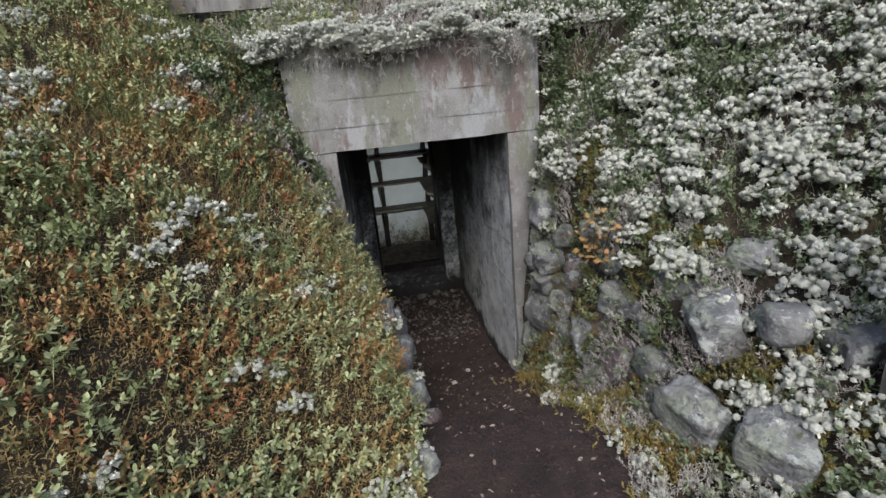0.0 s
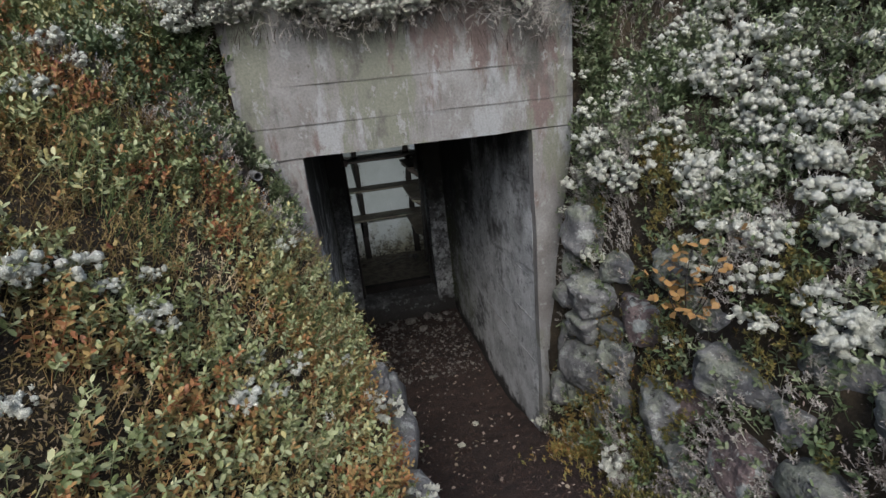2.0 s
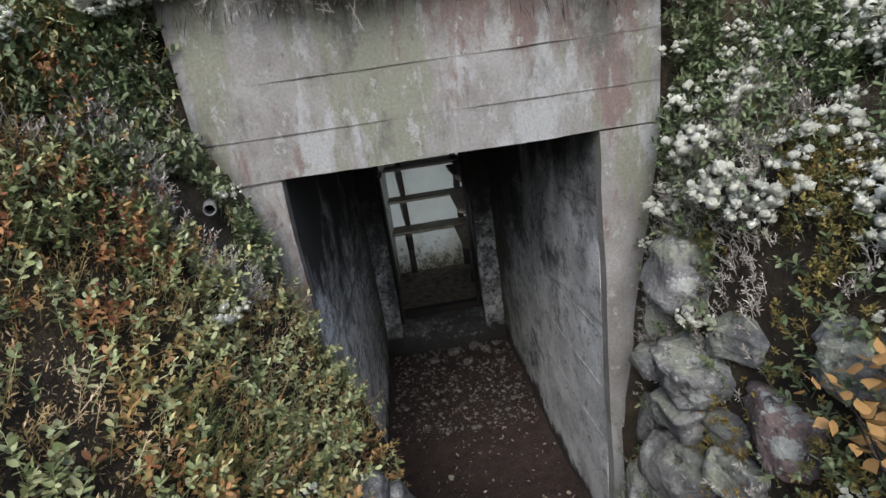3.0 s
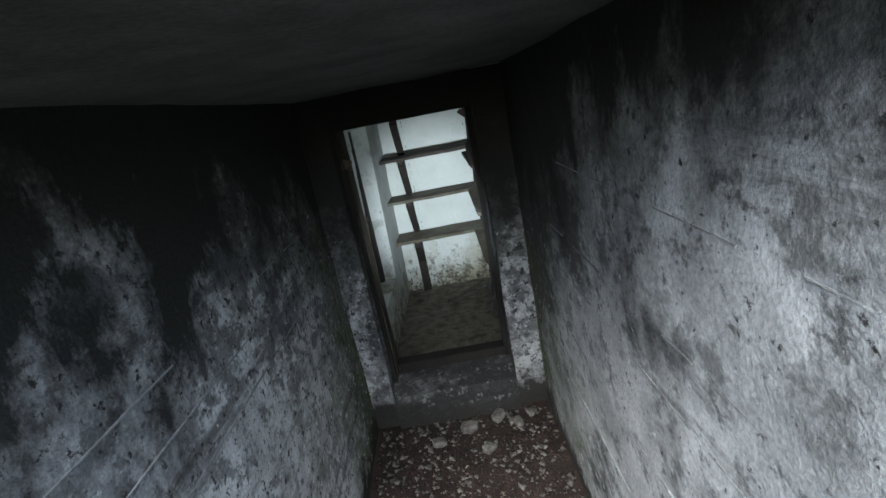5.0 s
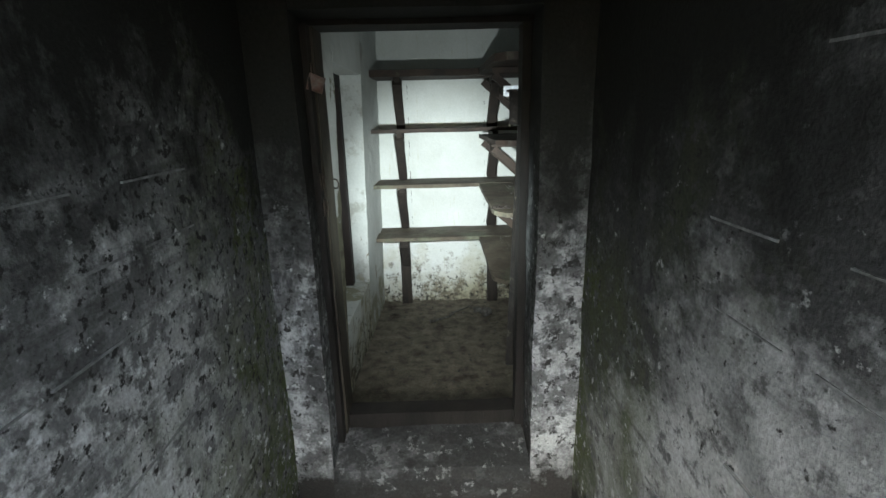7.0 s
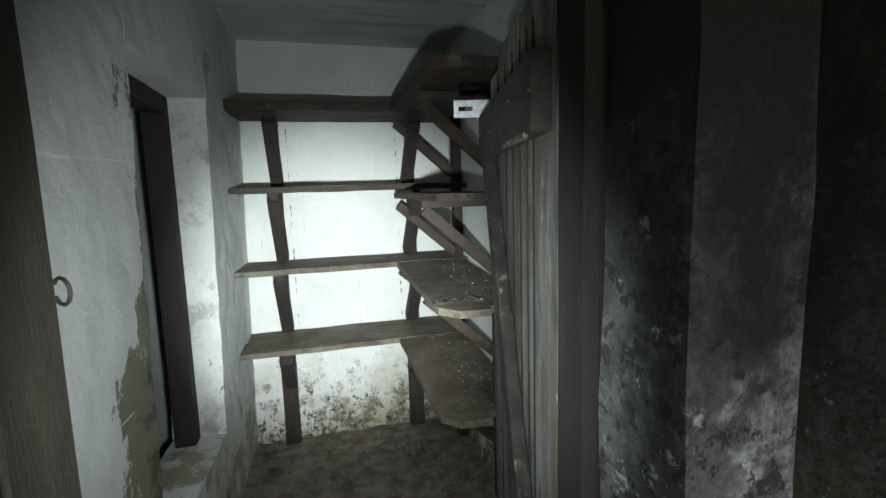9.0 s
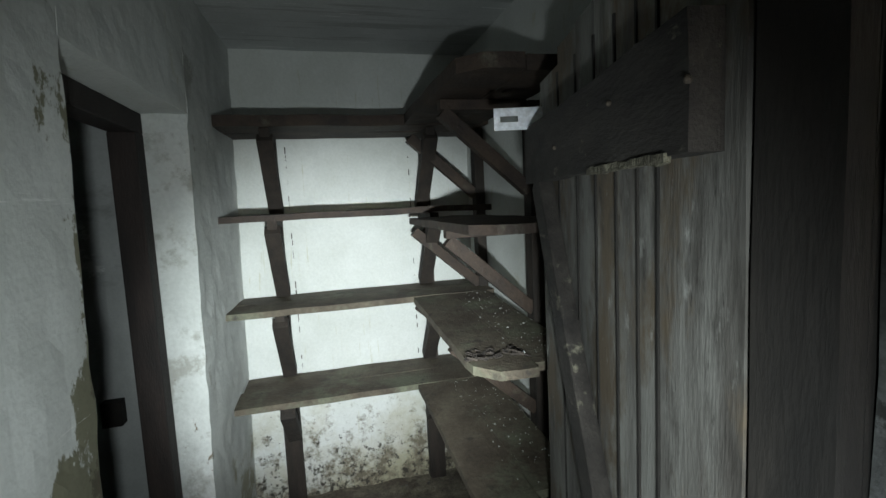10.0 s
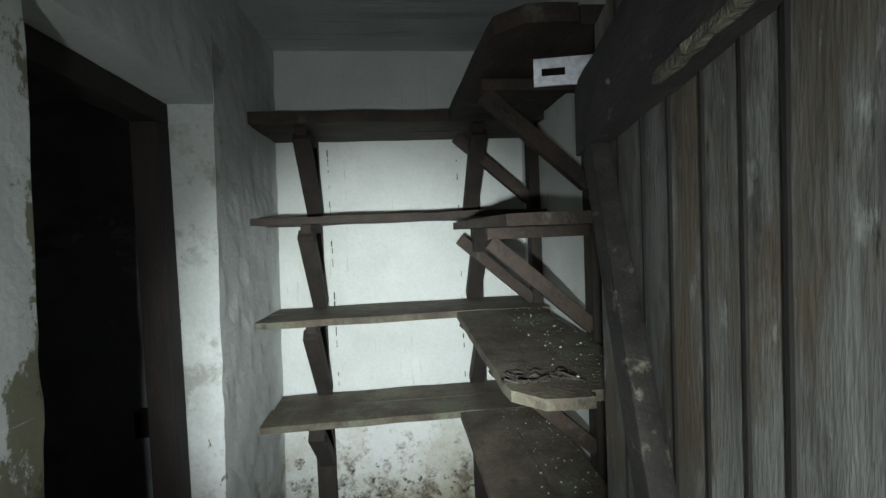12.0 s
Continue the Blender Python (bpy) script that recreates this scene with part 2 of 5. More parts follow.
# timber toned near black: the frame's shade beside the torch is in the colour
FRAMEWOOD_SHADED = mat("shaded_frame_timber", (0.022, 0.019, 0.016), (0.009, 0.008, 0.007), 5.0, 0.85, 0.2, 70, stretch=(3, 3, 0.6))
TANWOOD = mat("tan_frame_timber", (0.07, 0.062, 0.043), (0.038, 0.032, 0.024), 5.0, 0.85, 0.3, 70, stretch=(3, 3, 0.6), layers=(((0.04, 0.035, 0.03), 5.0, (0.58, 0.64), (1, 1, 1), (0, 0, -0.06)),))
BROWNWOOD = mat("brown_timber", (0.027, 0.018, 0.015), (0.012, 0.009, 0.008), 6.0, 0.8, 0.3, 70, stretch=(3, 3, 0.6))
POSTWOOD = mat("post_timber", (0.034, 0.025, 0.019), (0.015, 0.012, 0.010), 6.0, 0.85, 0.3, 70, stretch=(3, 3, 0.6), layers=(((0.45, 0.46, 0.43), 40.0, (0.69, 0.73), (1, 1, 1), (0, 0, -0.14)),))
GREYPLANK = mat("weathered_planks", (0.27, 0.27, 0.25), (0.085, 0.078, 0.07), 3.2, 0.88, 0.18, 55, stretch=(2.6, 2.6, 0.45), rand=0.30, grains=(0.9, 1.06), layers=(
    ((0.045, 0.04, 0.035), 3.0, (0.50, 0.62), (2.2, 2.2, 0.7), None), ((0.12, 0.095, 0.065), 2.2, (0.50, 0.60), (2, 2, 1.1), None), ((0.34, 0.34, 0.32), 13.0, (0.60, 0.68), (1.6, 1.6, 0.6), None), ((0.03, 0.027, 0.024), 22.0, (0.62, 0.68), (2, 2, 0.35), None)))
LEDGEWOOD = mat("ledge_timber", (0.042, 0.037, 0.032), (0.013, 0.011, 0.010), 5.0, 0.88, 0.25, 60, stretch=(3, 1, 3), layers=(((0.17, 0.16, 0.12), 9.0, (0.60, 0.68), (2, 1, 2), None),))
SPLINTER = mat("torn_wood", (0.17, 0.16, 0.115), (0.06, 0.053, 0.038), 22.0, 0.9, 0.6, 80)
JOINT = mat("dark_joint", (0.21, 0.20, 0.185), (0.11, 0.10, 0.09), 20.0, 0.95, 0.3, 90)
PAPER = mat("faded_paper", (0.5, 0.46, 0.43), (0.36, 0.2, 0.17), 30.0, 0.9, 0.1, 90)
SEAM = mat("seam_lime", (0.36, 0.38, 0.38), (0.17, 0.18, 0.175), 20.0, 0.95, 0.4, 90)
RUST = mat("rusty_iron", (0.11, 0.09, 0.07), (0.045, 0.036, 0.03), 30.0, 0.8, 0.4, 150, metal=0.3)
ROT = mat("rotten_wood", (0.075, 0.06, 0.05), (0.02, 0.016, 0.014), 30.0, 0.95, 0.5, 120)
RUBBLE = mat("pale_rubble", (0.20, 0.195, 0.18), (0.075, 0.068, 0.06), 25.0, 0.95, 0.4, 120)
REDSTONE = mat("red_granite", (0.19, 0.14, 0.13), (0.10, 0.08, 0.078), 7.0, 0.9, 0.9, 70, layers=(
    ((0.29, 0.31, 0.29), 11.0, (0.55, 0.59), (1, 1, 1), None), ((0.045, 0.045, 0.042), 16.0, (0.58, 0.64), (1, 1, 1), None), ((0.33, 0.345, 0.33), 48.0, (0.60, 0.65), (1, 1, 1), None)))
STEELGREY = mat("grey_pipe", (0.16, 0.17, 0.17), (0.10, 0.10, 0.10), 20.0, 0.6, 0.2, 90)


def leafmat(name, colours, rough=0.6, patch=3.0, fine=0.0, draw=0.45):
    """Foliage: each leaf takes a tone of its own, drawn towards the patch it grows in."""
    m = bpy.data.materials.new(name)
    m.use_nodes = True
    N, L = m.node_tree.nodes, m.node_tree.links
    b = N["Principled BSDF"]
    geo, co, tex = N.new("ShaderNodeNewGeometry"), N.new("ShaderNodeTexCoord"), N.new("ShaderNodeTexNoise")
    tex.inputs["Scale"].default_value, tex.inputs["Detail"].default_value = patch, 3.0
    L.new(co.outputs["Object"], tex.inputs["Vector"])
    sp = N.new("ShaderNodeMapRange")
    sp.inputs["From Min"].default_value, sp.inputs["From Max"].default_value = 0.3, 0.7
    L.new(tex.outputs["Fac"], sp.inputs["Value"])
    mx = N.new("ShaderNodeMix")
    mx.inputs["Factor"].default_value = draw
    L.new(geo.outputs["Random Per Island"], mx.inputs["A"])
    L.new(sp.outputs["Result"], mx.inputs["B"])
    ramp = N.new("ShaderNodeValToRGB")
    e = ramp.color_ramp.elements
    while len(e) < len(colours):
        e.new(0.5)
    for k, c in enumerate(colours):
        e[k].position, e[k].color = 0.12 + 0.76 * k / (len(colours) - 1), (*c, 1)
    L.new(mx.outputs["Result"], ramp.inputs["Fac"])
    L.new(ramp.outputs["Color"], b.inputs["Base Color"])
    b.inputs["Roughness"].default_value = rough
    b.inputs["Specular IOR Level"].default_value = 0.3
    if fine:
        t2, bp = N.new("ShaderNodeTexNoise"), N.new("ShaderNodeBump")
        t2.inputs["Scale"].default_value, t2.inputs["Detail"].default_value = fine, 5.0
        L.new(co.outputs["Object"], t2.inputs["Vector"])
        bp.inputs["Strength"].default_value, bp.inputs["Distance"].default_value = 1.0, 0.012
        L.new(t2.outputs["Fac"], bp.inputs["Height"])
        L.new(bp.outputs["Normal"], b.inputs["Normal"])
    return m


GREENLEAF = leafmat("lingonberry_leaves", [(0.07, 0.09, 0.034), (0.145, 0.18, 0.072), (0.23, 0.265, 0.125), (0.33, 0.355, 0.20), (0.36, 0.33, 0.14)], 0.5)
DULLLEAF = leafmat("dull_leaves", [(0.046, 0.069, 0.029), (0.081, 0.115, 0.052), (0.138, 0.172, 0.092), (0.230, 0.253, 0.161)], 0.5)
REDLEAF = leafmat("autumn_dwarf_leaves", [(0.15, 0.05, 0.03), (0.26, 0.115, 0.05), (0.29, 0.18, 0.07), (0.26, 0.21, 0.08), (0.16, 0.165, 0.06)], 0.55)
BROWNMOSS = leafmat("brown_moss", [(0.075, 0.043, 0.020), (0.15, 0.10, 0.040), (0.20, 0.165, 0.062), (0.27, 0.19, 0.09), (0.45, 0.37, 0.24)], 0.8, patch=2.6, draw=0.66)
GREYTWIG = leafmat("grey_litter", [(0.09, 0.07, 0.055), (0.20, 0.16, 0.13), (0.32, 0.27, 0.23), (0.17, 0.15, 0.08)], 0.8)
SILVER = leafmat("silver_heather", [(0.143, 0.121, 0.105), (0.286, 0.264, 0.237), (0.407, 0.391, 0.358), (0.308, 0.303, 0.242)], 0.8)
DARKNEEDLE = leafmat("dark_needles", [(0.037, 0.062, 0.025), (0.075, 0.112, 0.037), (0.150, 0.163, 0.062)], 0.6)
MOSSLEAF = leafmat("olive_moss", [(0.05, 0.05, 0.02), (0.12, 0.12, 0.035), (0.20, 0.16, 0.05), (0.22, 0.12, 0.04)], 0.7)
LICHEN = leafmat("reindeer_lichen", [(0.54, 0.555, 0.46), (0.68, 0.70, 0.60), (0.79, 0.81, 0.72)], 0.95, patch=5.0, fine=480.0)
AUTUMN = leafmat("birch_leaves", [(0.15, 0.065, 0.035), (0.26, 0.13, 0.05), (0.28, 0.13, 0.07), (0.30, 0.18, 0.065), (0.22, 0.15, 0.05)], 0.6, patch=30.0)
LITTER = leafmat("path_litter", [(0.014, 0.010, 0.009), (0.032, 0.020, 0.016), (0.055, 0.034, 0.026), (0.11, 0.08, 0.066)], 0.85)

# ---------------------------------------------------------------- terrain
def sstep(a, b, v):
    t = min(1.0, max(0.0, (v - a) / (b - a)))
    return t * t * (3 - 2 * t)


def path_z(y):
    if y > -1.3:
        return -0.17 - 0.5 * y if y < 0 else -0.17 - 0.3 * min(y, 0.6) + 0.01 * max(0, y - 0.6)
    return 0.48 + 0.07 * (1 - math.exp((y + 1.3) / 0.35 * 0.8))


def ground_z(x, y):
    """Height of the soil: a sunken path between two banks, and the mound over the shelter."""
    p = path_z(min(y, 0.0))
    yy = max(-3.2, min(y, 0.0))
    u = -0.30 - x
    left = 0.60 + 0.45 * sstep(0.12 if yy > -1 else -0.6, 0.42, u) * (yy + 1) + 1.25 * min(u, 0.75) + 0.55 * max(0, u - 0.75)
    left = p + (left - p) * sstep(-0.06, 0.10, u)
    w = x - 0.60
    right = 1.38 + 0.42 * max(yy, -2.4) + 0.78 * max(0, min(w, 1.6)) + 0.35 * max(0, w - 1.6)
    right = p + 0.03 + (right - p) * sstep(-0.12, 0.16, w)
    z = left if x < 0.1 else right
    if y > 0:
        top = 2.02 + 0.42 * min(y, 2.0) + 0.18 * max(0, min(y, 6.0) - 2.0)
        side = (left if x < 0 else right) + 0.42 * min(y, 2.0)
        k = sstep(0.70, 0.95, abs(x))
        z = max(top + (side - top) * k, min(top, side + 2) if abs(x) < 2.5 else side)
    far = max(abs(x) - 6, y - 9, -y - 5, 0.0)
    if far > 0:
        z = z * math.exp(-far / 4) + 1.2 * (1 - math.exp(-far / 4))
    z += 0.05 * noise.noise(Vector((x * 2.1, y * 2.1, 3.0))) * min(1, max(abs(x) - 0.3, 0) * 3)
    return z


def spaced(a, b, step, reach):
    core = list(np.arange(a, b + 1e-6, step))
    out, d = [], step
    x = b
    while x < b + reach:
        d *= 1.35
        x += d
        out.append(x)
    lo, d, x = [], step, a
    while x > a - reach:
        d *= 1.35
        x -= d
        lo.append(x)
    return lo[::-1] + core + out


def build_ground():
    xs, ys = spaced(-3.0, 3.2, 0.06, 90), spaced(-3.3, 2.0, 0.06, 90)
    ys = sorted(set([y for y in ys if not -0.05 < y < 0.16] + [-0.02, 0.10]))
    bm = bmesh.new()
    grid = [[bm.verts.new((x, y, ground_z(x, y))) for x in xs] for y in ys]
    for j in range(len(ys) - 1):
        for i in range(len(xs) - 1):
            if ys[j] == -0.02 and xs[i] > -0.62 and xs[i + 1] < 0.60:
                continue
            bm.faces.new((grid[j][i], grid[j][i + 1], grid[j + 1][i + 1], grid[j + 1][i]))
    return tagged(finish("ground", bm, MOULD, smooth=True), "dark heath soil of a sunken path and mound", "ground", kind="structure")


build_ground()

# ---------------------------------------------------------------- portal and passage
def structure(name, bm, material, label, category):
    return tagged(finish(name, bm, material), label, category, kind="structure")


def portal():
    bm = bmesh.new()
    for b in (rough_box(-0.72, -0.50, 0.0, 0.05, -0.6, 1.49, 0.09, 0.006), rough_box(0.50, 0.70, 0.0, 0.05, -0.6, 1.495, 0.09, 0.006, seed=3), rough_box(-0.72, 0.70, 0.0, 0.05, 1.495, 2.06, 0.07, 0.006, seed=5)):
        me = bpy.data.meshes.new("tmp")
        b.to_mesh(me)
        b.free()
        bm.from_mesh(me)
        bpy.data.meshes.remove(me)
    for v in bm.verts:
        if v.co.x > 0.6 and v.co.z < 1.45:
            v.co.x -= max(0.0, min(0.65, 1.45 - v.co.z)) * 0.16 * (v.co.x - 0.5) / 0.2
    return structure("wall_portal", bm, CONCRETE, "weathered board-marked concrete entrance portal with faded paint", "wall")


portal()
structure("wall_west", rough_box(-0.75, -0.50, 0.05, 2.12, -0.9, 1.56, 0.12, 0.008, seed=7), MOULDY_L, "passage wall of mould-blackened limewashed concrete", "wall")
structure("wall_east", rough_box(0.50, 0.75, 0.05, 2.12, -0.9, 1.56, 0.12, 0.008, seed=9), MOULDY_SHADED_R, "passage wall of grey limewashed concrete with black mould, shade painted inward", "wall")
structure("ceiling", rough_box(-0.75, 0.75, 0.05, 2.12, 1.52, 1.75, 0.15, 0.006, seed=11), CEILCON_SHADED, "passage ceiling of stained cast concrete, toned dark for shade", "ceiling")


def passage_floor():
    bm = bmesh.new()
    nx, ny = 30, 66
    g = [[bm.verts.new((-0.55 + 1.1 * i / nx, -0.06 + 2.3 * j / ny, path_z(-0.06 + 2.3 * j / ny) + 0.015 * noise.noise(Vector((i * 0.5, j * 0.5, 1))) + 0.05 * max(0, abs(-0.55 + 1.1 * i / nx) - 0.4))) for i in range(nx + 1)] for j in range(ny + 1)]
    for j in range(ny):
        for i in range(nx):
            bm.faces.new((g[j][i], g[j][i + 1], g[j + 1][i + 1], g[j + 1][i]))
    return tagged(finish("floor", bm, EARTH, smooth=True), "passage floor of dark litter and concrete crumbs", "floor", kind="structure")


passage_floor()


def partition():
    """The thick wall with the inner doorway: two piers, a lintel and a sill."""
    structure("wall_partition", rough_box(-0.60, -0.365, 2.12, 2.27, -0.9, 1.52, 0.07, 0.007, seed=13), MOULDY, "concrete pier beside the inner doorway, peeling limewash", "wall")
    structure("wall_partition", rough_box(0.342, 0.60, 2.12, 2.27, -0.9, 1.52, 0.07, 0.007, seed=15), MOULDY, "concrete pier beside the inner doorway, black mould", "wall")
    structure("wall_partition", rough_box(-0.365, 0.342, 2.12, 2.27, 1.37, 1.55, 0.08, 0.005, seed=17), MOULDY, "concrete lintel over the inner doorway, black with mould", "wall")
    bm = bmesh.new()
    prof = [(2.085, -0.9), (2.09, -0.25), (2.095, -0.18), (2.115, -0.145), (2.20, -0.12), (2.30, -0.10), (2.33, -0.25), (2.33, -0.9)]
    n = 14
    rows = [[bm.verts.new((-0.365 + 0.707 * i / n, y + 0.006 * noise.noise(Vector((i * 0.7, y * 9, z * 9))), z + 0.008 * noise.noise(Vector((i * 0.7, z * 9, y * 9 + 5))))) for y, z in prof] for i in range(n + 1)]
    for i in range(n):
        for k in range(len(prof) - 1):
            bm.faces.new((rows[i][k], rows[i][k + 1], rows[i + 1][k + 1], rows[i + 1][k]))
    for r in (rows[0], rows[-1]):
        bm.faces.new(r)
    structure("sill", bm, MOULDY_SILL, "worn raised concrete door sill", "sill")


partition()


def board_marks(x, sign, levels, seed):
    """Raised seams left by the shuttering boards, broken here and there."""
    rng = random.Random(seed)
    for z in levels:
        y = 0.10
        bm = bmesh.new()
        while y < 1.55:
            l = rng.uniform(0.08, 0.4)
            e = min(1.7, y + l)
            add_box(bm, x - 0.004, x + 0.004, y, e, z - 0.0013, z + 0.0013 + 0.002 * rng.random())
            y = e + rng.choice([0, 0.03, 0.06, 0.12, 0.3])
        part("board_seam", bm, SEAM, bpy.data.objects["wall_west" if sign < 0 else "wall_east"], "pale raised shuttering seam")


board_marks(-0.502, -1, (0.985, 0.865, 0.735, 0.49, 0.24), 3)
board_marks(0.502, 1, (1.155, 0.90, 0.752, 0.50, 0.25), 4)


def portal_joints():
    for k, (x0, x1, z) in enumerate(((-0.715, 0.69, 1.775), (-0.715, 0.69, 1.625), (-0.715, -0.505, 1.492), (0.505, 0.69, 1.50))):
        bm = rough_box(x0, x1, -0.0035, 0.02, z - 0.0006, z + 0.0006, 0.05, 0.0022, 9.0, k * 2.0)
        part("board_joint", bm, JOINT, bpy.data.objects["wall_portal"], "dark joint between shuttering boards")


portal_joints()

# ---------------------------------------------------------------- store room
RZ0 = -0.79


_before = set(bpy.data.objects)


def store_room():
    t = 0.25
    skew = Matrix.Identity(4)
    skew[0][1], skew[0][2] = 0.045, 0.024

    def wall(name, x0, x1, y0, y1, z0, z1, label, sk=False, seed=0.0, material=WHITE):
        bm = rough_box(x0, x1, y0 - 2.75 if sk else y0, y1 - 2.75 if sk else y1, z0, z1, 0.045 if sk else 0.11, 0.005, 11.0 if sk else 4.0, seed=seed)
        if sk:
            bmesh.ops.transform(bm, matrix=Matrix.Translation((0, 2.75, 0)) @ skew, verts=bm.verts[:])
        structure(name, bm, material, label, "wall")

    lab = "whitewashed store room wall with damp stains"
    wall("wall_north", -0.75, 1.2, 5.39, 5.65, -0.95, 2.0, lab, seed=1)
    wall("wall_right", 0.93, 1.2, 2.75, 5.39, -0.95, 2.0, lab, seed=2)
    wall("wall_south", 0.78, 1.2, 2.58, 2.75, -0.95, 2.0, lab, seed=3)
    wall("wall_south", -0.80, 0.78, 2.58, 2.75, 1.71, 2.0, lab, seed=4)
    x = -0.605
    wall("wall_left", x - t, x, 2.75, 3.70, -0.95, 2.0, lab, True, 5, WHITE_NEAR)
    wall("wall_left", x - t, x, 4.57, 5.385, -0.95, 2.0, lab, True, 6, WHITE_FAR)
    wall("wall_left", x - t, x, 3.70, 4.57, 1.41, 2.0, lab, True, 7)
    wall("wall_left", x - t, x, 3.70, 4.57, -0.95, -0.26, lab, True, 8)
    structure("ceiling_room", rough_box(-0.8, 1.2, 2.5, 5.65, 1.92, 2.1, 0.15, 0.004, seed=9), CEILROOM, "whitewashed board-marked concrete ceiling", "ceiling")
    bm = bmesh.new()
    n = 40
    g = [[bm.verts.new((-0.7 + 1.75 * i / n, 2.70 + 2.8 * j / n, RZ0 + 0.02 * noise.noise(Vector((i * 0.4, j * 0.4, 4))) + 0.03 * max(0.0, (j / n - 0.8) * 2))) for i in range(n + 1)] for j in range(n + 1)]
    for j in range(n):
        for i in range(n):
            bm.faces.new((g[j][i], g[j][i + 1], g[j + 1][i + 1], g[j + 1][i]))
    tagged(finish("floor_room", bm, ROOMEARTH, smooth=True), "earthen store room floor with crumbs and litter", "floor", kind="structure")


store_room()


def wall_dashes():
    """Ragged broken lines of dark dashes on the limewash beside the shelf posts."""
    rng = random.Random(12)
    for x in (-0.178, 0.545):
        bm = bmesh.new()
        z = 0.05
        while z < 1.45:
            l = rng.uniform(0.006, 0.05)
            w = rng.uniform(0.0005, 0.002)
            add_box(bm, x + rng.uniform(-0.004, 0.004) - w, x + w, 5.380, 5.392, z, z + l)
            z += l + rng.choice([0.01, 0.03, 0.07, 0.14])
        part("crack", bm, ROT, bpy.data.objects["wall_north"], "broken line of dark dashes on the limewash")


wall_dashes()

# ---------------------------------------------------------------- inner door frame, door
def plank_door():
    a = math.atan2(0.235, 1.0)
    hinge = Matrix.Translation((0.402, 2.80, -0.62)) @ Matrix.Rotation(-a, 4, "Z")
    d = thing("plank_door", "open ledged plank door of grey weathered boards", "door")
    d.matrix_world = hinge
    cuts = [0.05, 0.235, 0.300, 0.385, 0.485, 0.60, 0.74, 0.925]
    for k in range(7):
        top = 2.0 - 0.006 * (k % 3) - (0.05 if k == 6 else 0)
        part("plank", rough_box(0.0, 0.028 + 0.003 * (k % 2), cuts[k] + 0.0002, cuts[k + 1] - 0.0002, 0.03, top, 0.15, 0.0018, 6.0, k * 3.3), GREYPLANK, d)
    for y in cuts[1:-1]:
        part("gap", box(-0.0035, 0.002, y - 0.003, y + 0.003, 0.04, 1.93), FRAMEWOOD_SHADED, d, "dark gap between two planks")
    part("ledge", rough_box(-0.042, -0.001, 0.085, 0.945, 1.675, 1.825, 0.06, 0.004, 7.0, 2.0), LEDGEWOOD, d, "dark top ledge with a splintered lower edge")
    bm = beam((-0.022, 0.845, 1.68), (-0.022, 0.10, 0.475), 0.038, 0.085, 0.006, up=(0, 1, 0))
    part("brace", bm, LEDGEWOOD, d, "diagonal timber brace")
    h = 0.06
    hasp = bmesh.new()
    for x0, x1, z0, z1 in ((-0.135, -0.118, 0, h), (-0.068, 0.0, 0, h), (-0.118, -0.068, 0, 0.022), (-0.118, -0.068, 0.038, h)):
        add_box(hasp, x0, x1, 0.903, 0.9065, 1.822 + z0, 1.822 + z1)
    add_box(hasp, -0.0045, -0.0012, 0.9065, 0.95, 1.822, 1.822 + h)
    bmesh.ops.remove_doubles(hasp, verts=hasp.verts[:], dist=0.0002)
    part("hasp", hasp, STEEL, d, "bright zinc angle plate with a slot")
    part("splinter", rough_box(-0.046, -0.036, 0.13, 0.40, 1.668, 1.680, 0.02, 0.005, 26.0, 5.0), SPLINTER, d, "pale torn wood along the ledge's lower edge")
    for y, z in ((0.08, 1.75), (0.30, 1.77), (0.62, 1.74)):
        bm = bmesh.new()
        bmesh.ops.create_uvsphere(bm, u_segments=8, v_segments=5, radius=0.005, matrix=Matrix.Translation((-0.044, y, z)))
        part("bolt", bm, RUST, d, "rusty bolt head", smooth=True)


plank_door()


# ---------------------------------------------------------------- shelving
TOPS = (1.475, 0.99, 0.51, 0.02)
SIDE_TOPS = (1.475, 0.935, 0.508, 0.018)


def sunk(y, k):
    """How far the two lower side boards have sagged towards their free ends."""
    return 0.05 * max(0.0, 4.94 - y) if k > 1 else 0.0


def board(x0, x1, y0, y1, z, t, seed, clip=0.0, sag=0.006):
    """A worn board with uneven edges; clip cuts the corner at low x and low y."""
    nx, ny = max(2, int((x1 - x0) / 0.07)), max(2, int((y1 - y0) / 0.07))
    bm = bmesh.new()

    def at(i, j, zz):
        x, y = x0 + (x1 - x0) * i / nx, y0 + (y1 - y0) * j / ny
        if clip and x - x0 + y - y0 < clip:
            k = (clip - (x - x0) - (y - y0)) / 2
            x, y = x + k, y + k
        q = Vector((x * 4 + seed, y * 4, z))
        return bm.verts.new((x + 0.003 * noise.noise(q * 3), y + 0.003 * noise.noise(q * 3 + Vector((5, 0, 0))), zz + sag * noise.noise(q)))

    for zz, flip in ((z, False), (z - t, True)):
        g = [[at(i, j, zz) for i in range(nx + 1)] for j in range(ny + 1)]
        for j in range(ny):
            for i in range(nx):
                bm.faces.new((g[j][i], g[j][i + 1], g[j + 1][i + 1], g[j + 1][i]))
        if not flip:
            upper = g
    rim = lambda g: g[0][:-1] + [r[-1] for r in g[:-1]] + g[-1][:0:-1] + [r[0] for r in g[:0:-1]]
    u, l = rim(upper), rim(g)
    for i in range(len(u)):
        bm.faces.new((u[i], u[i - 1], l[i - 1], l[i]))
    return bm


